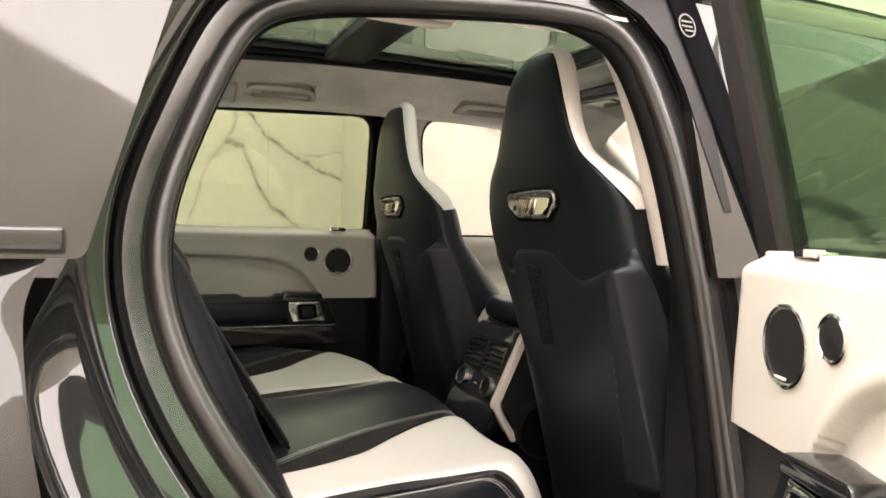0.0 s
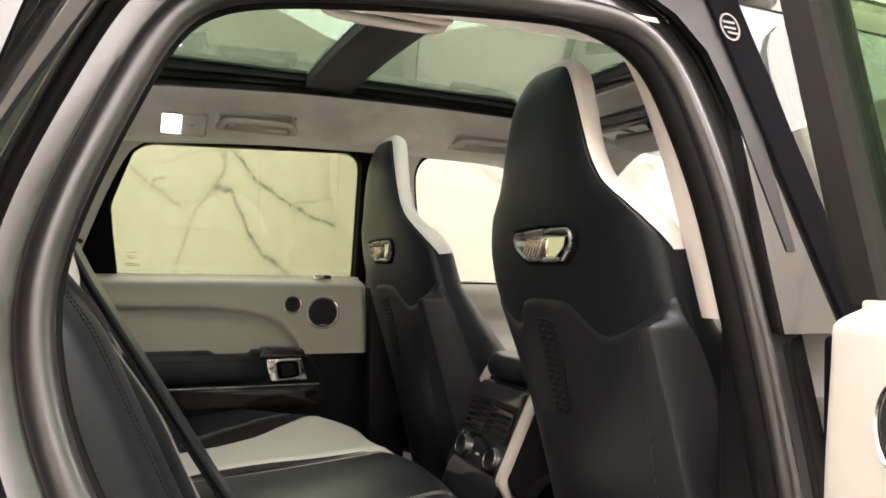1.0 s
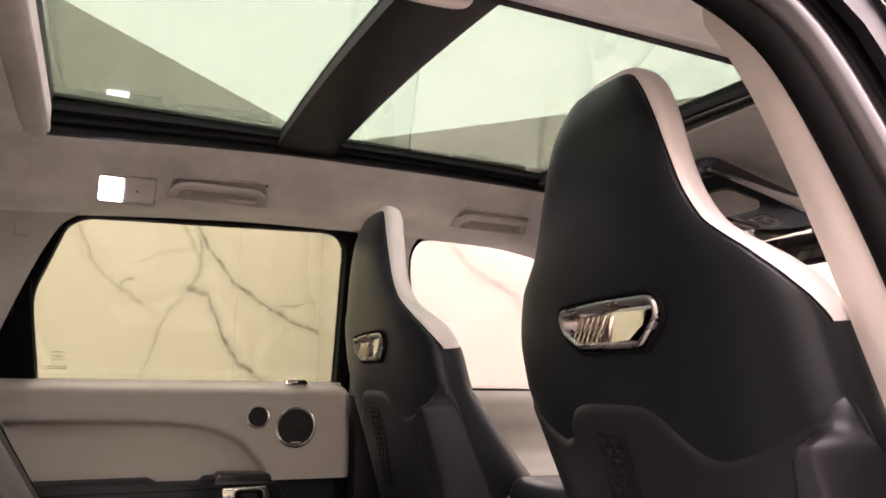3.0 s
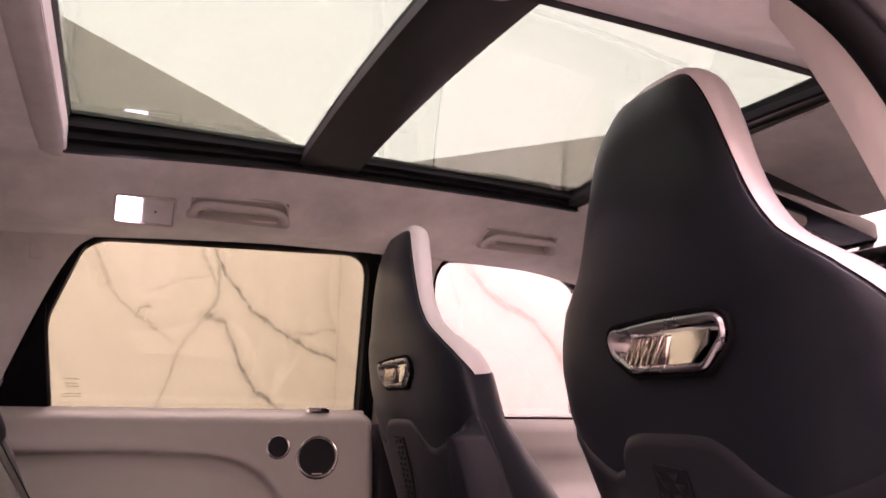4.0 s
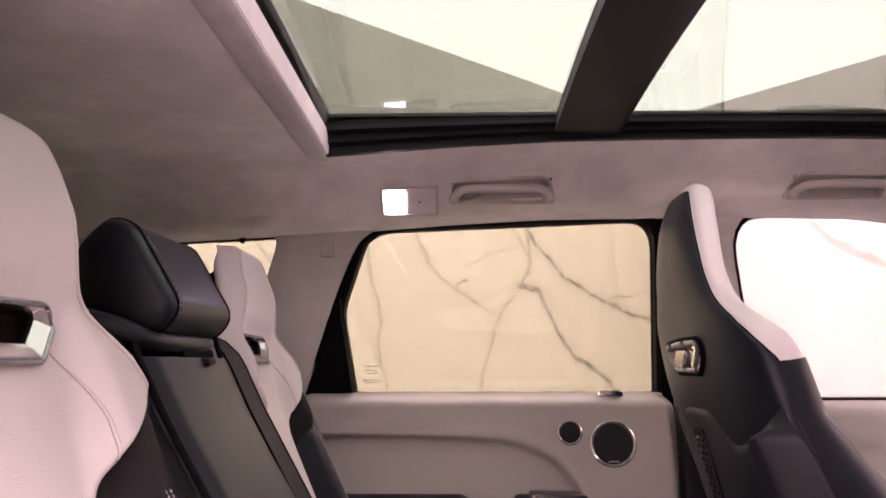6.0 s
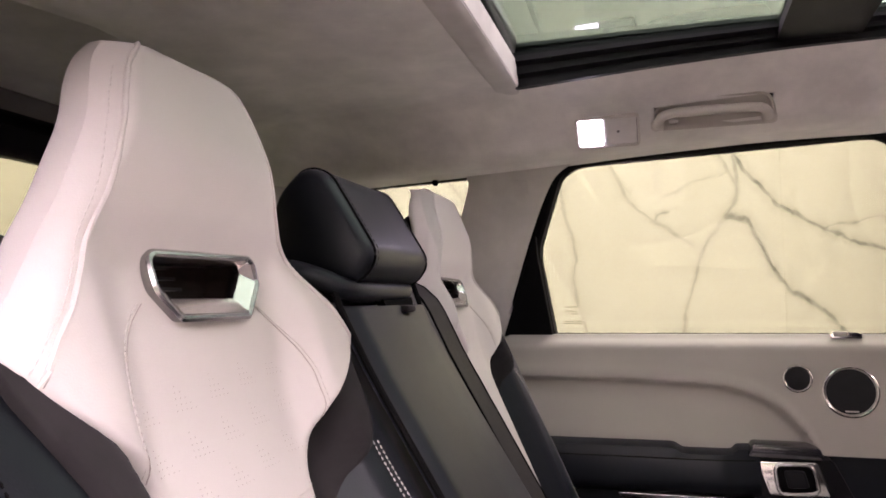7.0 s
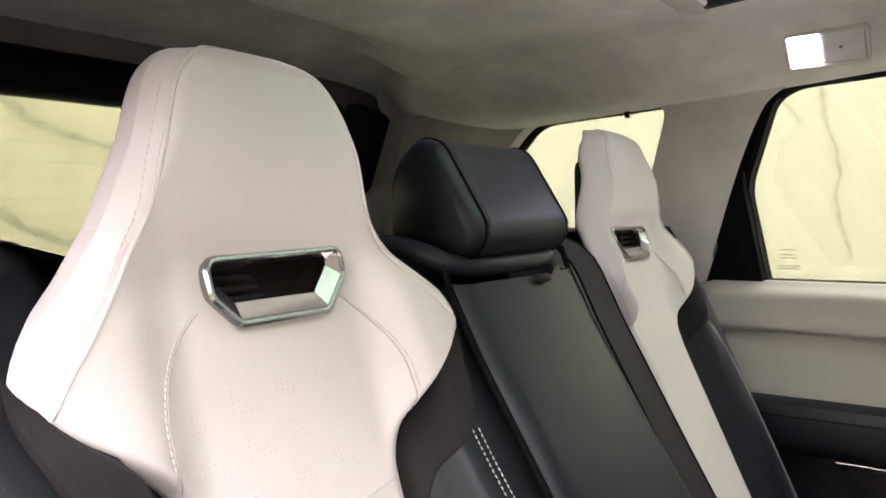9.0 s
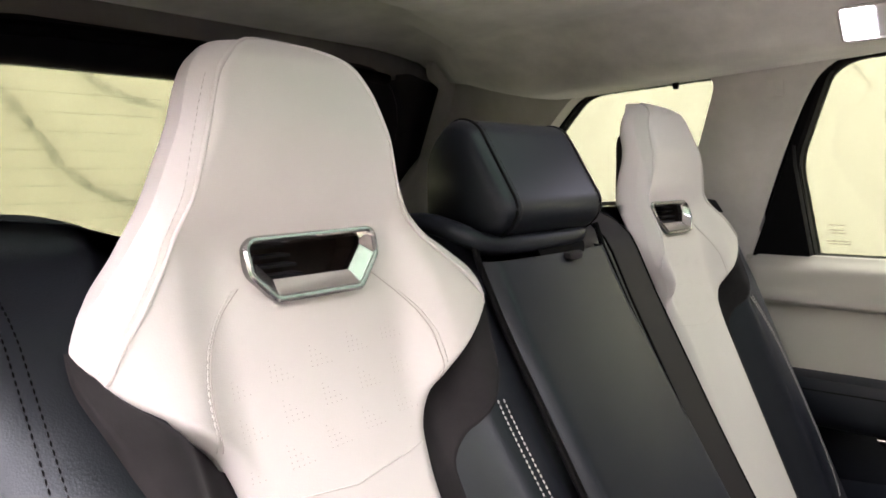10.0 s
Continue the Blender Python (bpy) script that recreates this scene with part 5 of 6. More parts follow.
                    bm.faces.new(vs)
    part("perforation", bm, PUNCH, seat, "tiny punched holes")["kind"] = "stuff"

    # chrome opening
    def esc3(a, b, d):
        z = 1.383 + b
        return Vector((lean(z) - 0.010 - d, a, z))
    loop = ESC_LOOP
    esc = part("escutcheon", ring(loop, -0.0045, 0.0015, esc3, -0.0025, 0.02, 0.002), DARK_CHROME, seat, "smoked satin chrome rim of the opening")
    bm = bmesh.new()
    inner = [p + Vector((0.0, 0.0030)) for p in offset(loop, -0.0110)]
    rim = offset(loop, -0.004)
    n = len(loop)
    va, vb, vc = [bm.verts.new(esc3(p.x, p.y, -0.001)) for p in rim], [bm.verts.new(esc3(p.x, p.y, 0.007)) for p in inner], [bm.verts.new(esc3(p.x, p.y, 0.013)) for p in inner]
    for a, c in ((va, vb), (vb, vc)):
        for i in range(n):
            bm.faces.new((a[i], a[(i + 1) % n], c[(i + 1) % n], c[i]))
    bmesh.ops.recalc_face_normals(bm, faces=bm.faces)
    part("funnel", bm, CHROME, esc, "satin chrome inner bevel", angle=20)
    bm = bmesh.new()
    wall_a, wall_b = [bm.verts.new(esc3(p.x, p.y, 0.012)) for p in offset(loop, -0.0075)], [bm.verts.new(esc3(p.x * 0.94, p.y * 0.9, 0.037)) for p in offset(loop, -0.0075)]
    for i in range(n):
        bm.faces.new((wall_a[i], wall_a[(i + 1) % n], wall_b[(i + 1) % n], wall_b[i]))
    bm.faces.new(wall_b)
    bmesh.ops.recalc_face_normals(bm, faces=bm.faces)
    part("recess", bm, RECESS, esc, "dark brown gloss recess", angle=30)
    for k in range(5):
        a, b = esc3(-0.056 + 0.004 * k, 0.012 - 0.0075 * k, 0.035), esc3(-0.004 + 0.004 * k, 0.014 - 0.0075 * k, 0.021)
        part("louvre", block(a.x, b.x, a.y, b.y, a.z - 0.0012, a.z + 0.0012), BLACK_PLASTIC, esc)
    return seat


rear_a = rear_seat()
rear_b = copy_thing(rear_a, Matrix.Translation((-0.466, REAR_Y - 0.002, 0.62)))
for ob in rear_b.children_recursive:
    # the far seat is the mirror image of the near one
    ob.data = ob.data.copy()
    ob.data.transform(Matrix.Diagonal((1, -1, 1, 1)))
    ob.data.flip_normals()
    for vert in ob.data.vertices:
        # its inboard shoulder is tucked in under the belt
        if vert.co.y < -0.10 and vert.co.z > 1.20:
            vert.co.y = -0.10 + 0.35 * (vert.co.y + 0.10)
rear_a.matrix_basis = Matrix.Translation((-0.45, -REAR_Y, 0.62))

# black bench back that carries the shields, with bolsters and stitching
bench = thing("rear_bench", (-0.55, 0, 0.60), "black leather rear bench back with suede inserts and pale double stitching", "rear bench")


def bench_x(y, z):
    a = abs(y)
    q = a - REAR_Y
    x = lean(z) - 0.020 - 0.016 * step(0.02, 0.16, y)
    # raised bolsters either side of each shield
    bol = (0.45 if y > 0 else 1.0) * math.exp(-((q - 0.175) / 0.075) ** 2) + (0.25 if y > 0 else 0.45) * math.exp(-((q + 0.175) / 0.060) ** 2)
    x += 0.045 * bol * step(1.40, 1.25, z)
    x -= 0.040 * step(0.15, 0.11, abs(q))
    if y < 0:
        x += 0.032 * step(1.28, 1.08, z) * math.exp(-((q + 0.165) / 0.055) ** 2)
    top = step(1.345, 1.405, z)
    x -= 0.035 * top ** 2
    x -= 0.05 * step(0.60, 0.668, a)
    return x


def bench_top(y):
    a = abs(y)
    return 1.405 + 0.022 * step(-0.46, -0.56, y) - 0.03 * step(0.60, 0.67, a)


def bench_f(u, v):
    y = -0.668 + 1.336 * u
    z = 0.80 + (bench_top(y) - 0.80) * (1 - (1 - v) ** 1.4)
    return Vector((bench_x(y, z), y, z))


part("back_cover", grid(bench_f, 150, 80), BLACK_LEATHER, bench, "", angle=75)
part("back_core", grid(lambda u, v: Vector((interp([(0.0, -0.745), (1.0, -0.92)], v), -0.66 + 1.32 * u, bench_top(-0.66 + 1.32 * u) - 0.002 - 0.05 * v * v)), 30, 6), BLACK_LEATHER, bench, "")
part("back_board", block(-0.93, -0.88, -0.66, 0.66, 0.62, 1.36, 0.01), BLACK_PLASTIC, bench)


def zone(rows, lift, material, name, parent, label, nu=16, nv=60):
    """A strip of cover between two edges: rows of (z, y left, y right), lying just above the bench."""
    zs = [r[0] for r in rows]
    la, lb = [(r[0], r[1]) for r in rows], [(r[0], r[2]) for r in rows]

    def f(u, v):
        z = zs[0] + (zs[-1] - zs[0]) * v
        y = interp(la, z) + (interp(lb, z) - interp(la, z)) * u
        e = min(1.0, min(u, 1 - u) / 0.12, min(v, 1 - v) / 0.04)
        return Vector((bench_x(y, z) + lift * math.sqrt(max(0.0, e)) + 0.0005, y, z))
    return part(name, grid(f, nu, nv), material, parent, label, angle=75)


for s in (1, -1):
    def m(rows, inner):
        """Rows of distance from the seat's middle, on its outer or inner side."""
        out = []
        for z, a, b in rows:
            ya, yb = (s * (REAR_Y + (-a if inner else a)), s * (REAR_Y + (-b if inner else b)))
            out.append((z, min(ya, yb), max(ya, yb)))
        return out
    wedge = [(0.88, 0.080, 0.118), (1.05, 0.080, 0.116), (1.19, 0.080, 0.118), (1.22, 0.084, 0.128), (1.243, 0.090, 0.148), (1.27, 0.104, 0.172), (1.305, 0.148, 0.184), (1.335, 0.178, 0.192), (1.350, 0.184, 0.190)]
    zone(m(wedge, False), 0.007, SUEDE_DARK, "suede_insert", bench, "charcoal suede insert")
    if s < 0:
        zone(m(wedge, True), 0.007, SUEDE_DARK, "suede_insert", bench, "charcoal suede insert")
    for inner in ((False, True) if s < 0 else (False,)):
        k = -1 if inner else 1
        for o in (0.0, 0.007):
            pts = []
            for j in range(40):
                if inner:
                    z, away = 0.90 + 0.352 * j / 39, 0.156 + o
                elif s < 0:
                    z, away = 0.90 + 0.51 * j / 39, 0.210 + o
                else:
                    z = 0.93 + 0.315 * j / 39
                    away = interp([(0.93, 0.172), (0.96, 0.190), (1.02, 0.201), (1.08, 0.199), (1.15, 0.189), (1.20, 0.174), (1.245, 0.154)], z) + o
                yy = s * (REAR_Y + k * away)
                pts.append(Vector((bench_x(yy, z) + 0.0014, yy, z)))
            stitches(pts, 0.0034, 0.0017, 0.00075, bench, THREAD if inner or s > 0 else BLACK_THREAD)

# middle seat
middle = thing("middle_seat", (-0.5, -0.01, 0.70), "black leather middle seat back with release strap", "car seat")


def mid_x(z):
    return lean(z) + 0.16 * max(0.0, 1.36 - z)


def mid_f(u, v):
    y = -0.172 + 0.233 * u
    z = 0.86 + 0.505 * v
    e = min(u, 1 - u)
    return Vector((mid_x(z) + 0.010 - 0.018 * max(0, 1 - e / 0.05) ** 2 + 0.006 * math.sin(math.pi * u), y, z))


part("back_cover", grid(mid_f, 30, 30), BLACK_LEATHER, middle, "", angle=75)
for y in (-0.180, 0.064):
    part("seam", tube([(mid_x(z) + 0.002, y - (0.022 * step(1.36, 1.08, z) if y > 0 else 0), z) for z in [0.86 + 0.53 * k / 20 for k in range(21)]], 0.0035, seg=8), RUBBER, middle)
part("strap_recess", plate(rounded([Vector(p) for p in [(-0.088, 1.361), (-0.004, 1.361), (0.004, 1.374), (-0.096, 1.374)]], 0.005), lambda a, b, d: Vector((lean(b) + 0.0150 - d, a, b)), 0.01), DARK_HOLE, middle, "dark slot below the head pad")
part("release_strap", block(lean(1.36) + 0.010, lean(1.36) + 0.024, -0.050, -0.022, 1.357, 1.365, 0.003), WEBBING, middle, "short fabric release strap")

head = thing("head_restraint", (-0.70, -0.01, 1.38), "black leather middle head pad with stitched side seams", "head restraint")


def pad(u, v):
    """A pillow: v runs across, u round its section."""
    y = -0.168 + 0.196 * v
    e = min(v, 1 - v) / 0.11
    k = math.sqrt(max(0.02, 1 - max(0, 1 - e) ** 2.2))
    sec = rounded([Vector(p) for p in [(-0.672, 1.386), (-0.651, 1.414), (-0.704, 1.500), (-0.730, 1.506), (-0.762, 1.474), (-0.762, 1.39)]], [0.020, 0.026, 0.022, 0.022, 0.03, 0.02], 8)
    p = sec[round(u * len(sec)) % len(sec)]
    c = Vector((-0.720, 1.44))
    q = c + (p - c) * (0.82 + 0.18 * k)
    return Vector((q.x, y, q.y))


bm = grid(pad, 54, 40, closed_u=True, cap=True)
bmesh.ops.recalc_face_normals(bm, faces=bm.faces)
part("cushion", bm, BLACK_LEATHER, head, "", angle=170)
part("collar", block(-0.762, -0.686, -0.150, 0.018, 1.366, 1.392, 0.01), BLACK_LEATHER, head)
roll = soften_line([Vector(p) for p in [(-0.800, -0.185, 1.395), (-0.745, -0.190, 1.404), (-0.700, -0.188, 1.394), (-0.680, -0.168, 1.380), (-0.676, -0.080, 1.379), (-0.678, 0.008, 1.380), (-0.700, 0.024, 1.392)]])
part("collar_roll", tube(roll, 0.0105, seg=10), BLACK_LEATHER, head, "padded leather roll under the head pad")
for y in (-0.152, 0.012):
    pts = [pad(k / 54, (y + 0.168) / 0.196) for k in range(0, 36)]
    pts = [Vector((p.x, y, p.z)) + (Vector((p.x, 0, p.z)) - Vector((-0.720, 0, 1.44))).normalized() * 0.0004 for p in pts]
    part("seam", tube(pts, 0.0016, seg=6), RUBBER, head)
    stitches([p + Vector((0.0015, 0.006 if y < 0 else -0.006, 0.0)) for p in pts], 0.004, 0.0022, 0.0007, head, DARK_PRINT)

# cushions
cush = thing("rear_cushion", (-0.3, 0, 0.60), "black leather bench cushion with ivory panels and suede inserts", "seat cushion")


def cush_z(y, x):
    u = (y + 0.66) / 1.32
    edge = 0.015 - 0.20 * max(0, (abs(y) - 0.40) / 0.24) ** 1.7
    v = (x - edge + 0.60) / 0.60
    return max(0.70, 0.868 + 0.062 * min(1, v) + 0.016 * math.cos(4 * math.pi * u) - 0.07 * max(0, (v - 0.86) / 0.14) ** 2.2)


bm = grid(lambda u, v: Vector((-0.60 + 0.66 * v, -0.66 + 1.32 * u, cush_z(-0.66 + 1.32 * u, -0.60 + 0.66 * v))), 90, 70)
part("cushion_cover", thick(bm, 0.15), BLACK_LEATHER, cush, "")


for s in (1, -1):
    def panel(u, v):
        x = -0.58 + 0.575 * v
        w = interp([(-0.58, 0.085), (-0.40, 0.082), (-0.29, 0.098), (-0.20, 0.145), (-0.12, 0.178), (-0.05, 0.192), (-0.005, 0.195)], x)
        y = s * REAR_Y + w * (2 * u - 1)
        e = min(1, min(u, 1 - u) / 0.08, (1 - v) / 0.04)
        return Vector((x, y, cush_z(y, x) + 0.010 * math.sqrt(max(0, e)) + 0.001))
    part("ivory_panel", grid(panel, 24, 40), IVORY, cush, "ivory leather centre panel", angle=70)
    for k in (1, -1):
        def wing(u, v):
            x = -0.45 + 0.36 * v
            w = interp([(-0.58, 0.085), (-0.40, 0.082), (-0.29, 0.098), (-0.20, 0.145), (-0.12, 0.178), (-0.05, 0.192)], x)
            w2 = interp([(-0.45, 0.11), (-0.35, 0.150), (-0.2, 0.187), (-0.09, 0.196)], x)
            y = s * REAR_Y + k * (w + max(0.004, w2 - w) * u)
            return Vector((x, y, cush_z(y, x) + 0.005))
        part("suede_insert", grid(wing, 8, 30), SUEDE_DARK, cush, "charcoal suede insert", angle=70)
        pts = [Vector((x, s * REAR_Y + k * interp([(-0.45, 0.130), (-0.35, 0.168), (-0.2, 0.202), (-0.09, 0.212)], x), 0)) for x in [-0.45 + 0.42 * j / 30 for j in range(31)]]
        for o in (0.0, 0.007):
            stitches([Vector((p.x, p.y + k * o, cush_z(p.y + k * o, p.x) + 0.002)) for p in pts], 0.0038, 0.0019, 0.0007, cush)


# ---- interior fittings ----
# console between the front seats, seen from behind
console = thing("centre_console", (0.2, 0, 0.45), "black rear console face with vents, dials and satin side cheeks", "console")
part("body", block(0.175, 0.95, -0.115, 0.115, 0.45, 1.06, 0.03), BLACK_PLASTIC, console)
face = rounded([Vector(p) for p in [(-0.105, 0.84), (0.105, 0.84), (0.122, 0.92), (0.096, 1.085), (-0.096, 1.085), (-0.122, 0.92)]], 0.015)
con3 = lambda a, b, d: Vector((0.089 + 0.40 * (b - 0.93) + d, a, b))
part("rear_face", plate(face, con3, 0.04, 0.006), GLOSS_BLACK, console, "gloss black rear face")
for s in (1, -1):
    band_ = rounded([Vector(p) for p in [(0.215, 1.128), (0.172, 1.112), (0.148, 1.075), (0.076, 0.918), (0.130, 0.828), (0.146, 0.836), (0.096, 0.918), (0.166, 1.070), (0.190, 1.100), (0.222, 1.114)]], 0.012, 4)
    if s > 0:
        band_ = rounded([Vector(p) for p in [(0.215, 1.128), (0.172, 1.112), (0.146, 1.066), (0.166, 1.060), (0.190, 1.100), (0.222, 1.114)]], 0.008, 4)
    part("cheek", plate(band_, lambda a, b, d: Vector((a, s * (0.127 - d), b)), 0.016, 0.003), CREAM_PLASTIC, console, "pale satin cheek")
    part("cheek_side", plate([Vector(p) for p in [(0.100, 0.918), (0.168, 1.066), (0.20, 1.098), (0.60, 1.10), (0.60, 0.50), (0.155, 0.50), (0.150, 0.838)]], lambda a, b, d: Vector((a, s * (0.122 - d), b)), 0.012, 0.002), BLACK_PLASTIC, console, "black console side")
    vent = part("vent", ring(rounded([Vector(p) for p in [(s * 0.006, 0.985), (s * 0.090, 0.985), (s * 0.095, 1.050), (s * 0.006, 1.050)]], 0.005), -0.002, 0.004, con3, -0.006, 0.0, 0.001), BLACK_PLASTIC, console, "air vent")
    for k in range(5):
        z = 0.992 + 0.0125 * k
        part("slat", block(con3(0, z, 0).x - 0.006, con3(0, z, 0).x + 0.001, min(s * 0.008, s * 0.090), max(s * 0.008, s * 0.090), z, z + 0.0035, 0.001), BLACK_PLASTIC, vent)
    knob = part("dial", lathe([(0, 0.004), (0.012, 0.004), (0.016, 0.007), (0.020, 0.009), (0.022, 0.006), (0.022, -0.01)], con3(s * 0.066, 0.948, 0), (-1, 0, 0.37), 28), BLACK_PLASTIC, console, "round climate dial")
    part("dial_ring", lathe([(0.0205, 0.0090), (0.0215, 0.0100), (0.0226, 0.0088), (0.0230, -0.004)], con3(s * 0.066, 0.948, 0), (-1, 0, 0.37), 32), SATIN_DARK, knob, "chrome dial ring")
part("button", block(0.094, 0.105, -0.008, 0.008, 0.935, 0.946, 0.001), PRINT, console)
armrest = thing("console_armrest", (0.25, 0, 1.06), "black leather armrest lid on the console", "armrest")
bm = block(0.150, 0.50, -0.088, 0.088, 1.088, 1.150, 0.028, 4)
part("lid", bm, BLACK_LEATHER, armrest)
part("hinge_cover", block(0.165, 0.20, -0.085, 0.085, 1.06, 1.09, 0.008), BLACK_PLASTIC, armrest)

# lamps and handles along the roof edge
def roof_frame_at(x, y):
    z = roof_z(x, y)
    n = Vector((0, -(roof_z(x, y + 0.01) - roof_z(x, y - 0.01)) / 0.02, 1)).normalized()
    return Vector((x, y, z)), -n


def roof_mat(x, y, s=1):
    p, n = roof_frame_at(x, abs(y))
    yv = Vector((0, 1, 0)) - n * n.y
    yv.normalize()
    m = Matrix.Identity(4)
    for i in range(3):
        m[i][0], m[i][1], m[i][2], m[i][3] = (1, 0, 0)[i], -yv[i], n[i], p[i]
    if s < 0:
        m = Matrix.Diagonal((1, -1, 1, 1)) @ m @ Matrix.Diagonal((1, -1, 1, 1))
    return m


def handle(wide):
    """A folding grab handle in its shallow recess; local z points into the cabin."""
    h = thing("grab_handle", (0, 0, 0), "greige plastic grab handle folded against the headliner", "grab handle", "grab handles")
    outer = rounded([Vector(p) for p in [(-wide - 0.014, -0.024), (wide + 0.014, -0.024), (wide - 0.002, 0.036), (-wide + 0.002, 0.036)]], [0.010, 0.010, 0.024, 0.024], 8)
    # recess: a shallow dish with a rolled edge
    bm = bmesh.new()
    levels = [[bm.verts.new((p.x, p.y, z)) for p in o] for o, z in ((offset(outer, 0.003), -0.004), (offset(outer, 0.0015), 0.0016), (outer, 0.0022), (offset(outer, -0.003), 0.000), (offset(outer, -0.005), -0.008), (offset(outer, -0.008), -0.020))]
    for a, b in zip(levels, levels[1:]):
        for i in range(len(a)):
            j = (i + 1) % len(a)
            bm.faces.new((a[i], a[j], b[j], b[i]))
    bm.faces.new(levels[-1])
    bmesh.ops.triangulate(bm, faces=[f for f in bm.faces if len(f.verts) > 4])
    bmesh.ops.recalc_face_normals(bm, faces=bm.faces)
    part("recess_dish", bm, CREAM_PLASTIC, h, "shallow greige recess", angle=50)
    path = [(-wide - 0.002, -0.018, -0.008), (-wide, -0.010, 0.006), (-wide + 0.004, 0.006, 0.012), (-wide + 0.012, 0.016, 0.015), (-wide + 0.028, 0.020, 0.016), (-wide * 0.4, 0.021, 0.017)]
    path += [(-x, y, z) for x, y, z in reversed(path)]
    part("grip", tube([Vector(p) for p in soften_line(path)], 0.0085, seg=14, flat=0.75, up=(0, 0, 1)), CREAM_PLASTIC, h, "arched greige grip", angle=60)
    for s in (1, -1):
        part("foot", block(s * wide - 0.011, s * wide + 0.011, -0.021, -0.002, -0.012, 0.010, 0.005, 3), CREAM_PLASTIC, h)
    part("pivot", block(-wide + 0.018, -wide + 0.034, -0.014, -0.006, -0.014, 0.000, 0.002), PILLAR_TRIM, h)
    return h


grab = handle(0.088)
for k, (x, y) in enumerate(H_SPOTS):
    for s in (1, -1):
        if k == 0 and s == 1:
            continue
        copy_thing(grab, roof_mat(x, y, s))
grab.matrix_basis = roof_mat(*H_SPOTS[0])

reading = thing("reading_lamp", (0, 0, 0), "rectangular roof reading lamp, half of it lit white", "lamp")
out = rounded([Vector(p) for p in [(-0.053, -0.031), (0.053, -0.031), (0.053, 0.031), (-0.053, 0.031)]], 0.008)
l3 = lambda a, b, d: Vector((a, b, 0.004 - d))
part("housing", ring(out, -0.003, 0.0015, lambda a, b, d: l3(a, b, d - 0.002), 0.0, 0.008, 0.0012), CREAM_PLASTIC, reading)
# a darker plate draws the shadow in the joint
part("joint", plate(offset(out, -0.002), lambda a, b, d: l3(a, b, d + 0.002), 0.003), SHADED_GREIGE, reading, "joint round the lamp cover, its shadow drawn as a dark plate")
part("switch_dot", lathe([(0, 0.0012), (0.002, 0.001), (0.0026, 0.0)], (0.018, 0.0, 0.004), (0, 0, 1), 12), SHADED_GREIGE, reading)
part("cover", plate(rounded([Vector(p) for p in [(-0.006, -0.027), (0.049, -0.027), (0.049, 0.027), (-0.006, 0.027)]], 0.003), l3, 0.004, 0.001), PILLAR_TRIM, reading)
part("lens", plate(rounded([Vector(p) for p in [(-0.049, -0.027), (-0.008, -0.027), (-0.008, 0.027), (-0.049, 0.027)]], 0.003), lambda a, b, d: Vector((a, b, 0.0055 - d)), 0.004, 0.001), LAMP_LENS, reading, "lit white lens")
reading.matrix_basis = roof_mat(-0.467, 0.474)

# overhead console, mirror, windscreen, wheel and dash
overhead = thing("overhead_console", (0.62, 0, 1.66), "gloss black overhead console with switches", "roof console")
ov = lambda a, b, d: Vector((a, b, 1.668 - 0.16 * (a - 0.40) + d))
part("panel", plate(rounded([Vector(p) for p in [(0.425, -0.14), (0.76, -0.11), (0.78, 0.11), (0.425, 0.14)]], 0.03), ov, 0.03, 0.008), GLOSS_BLACK, overhead)
part("lamp_pod", plate(rounded([Vector(p) for p in [(0.50, -0.10), (0.59, -0.10), (0.59, 0.10), (0.50, 0.10)]], 0.02), lambda a, b, d: ov(a, b, d - 0.012), 0.02, 0.006), CREAM_PLASTIC, overhead)
for y in (-0.035, 0.035):
    part("switch", ring(rounded([Vector(p) for p in [(0.64, y - 0.022), (0.69, y - 0.022), (0.69, y + 0.022), (0.64, y + 0.022)]], 0.004), -0.004, 0.0, lambda a, b, d: ov(a, b, d - 0.003), 0.0, 0.004), PRINT, overhead)
mirror = thing("rear_view_mirror", (0.86, -0.02, 1.53), "black rear view mirror on the windscreen", "mirror")
part("housing", block(0.81, 0.85, -0.128, 0.135, 1.555, 1.623, 0.018, 3), BLACK_PLASTIC, mirror)
part("stalk", tube([(0.84, 0.0, 1.60), (0.86, 0.0, 1.63), (0.87, 0.0, 1.645)], 0.012), BLACK_PLASTIC, mirror)
# dark pane colour stands in for the dim cabin a mirror would reflect
part("mirror_glass", block(0.806, 0.81, -0.120, 0.127, 1.562, 1.616, 0.0015), DARK_PANE, mirror, "mirror glass, the dark cabin's reflection set as a black pane")

screen = thing("windscreen", (1.3, 0, 1.2), "clear raked windscreen with black edge", "windscreen")
part("pane", thick(grid(lambda u, v: Vector((1.55 - 0.74 * v, (-0.68 + 1.36 * u) * (1 - 0.12 * v), 1.15 + 0.53 * v)), 8, 8), 0.005), SCREEN_GLASS, screen).visible_shadow = False
for s in (1, -1):
    part("pillar", tube([(1.60, s * 0.74, 1.12), (1.20, s * 0.67, 1.42), (0.80, s * 0.60, 1.69)], 0.035, seg=10), HEADLINER, screen)
dash = thing("dashboard", (1.1, 0, 0.8), "black leather dashboard below the windscreen", "dashboard")
bm = grid(lambda u, v: Vector((0.98 + 0.60 * v, -0.68 + 1.36 * u, 1.15 + 0.07 * math.sin(math.pi * v) - 0.25 * max(0, 0.15 - v) / 0.15 * 0.8)), 20, 16)
part("top_pad", thick(bm, 0.05), BLACK_LEATHER, dash)
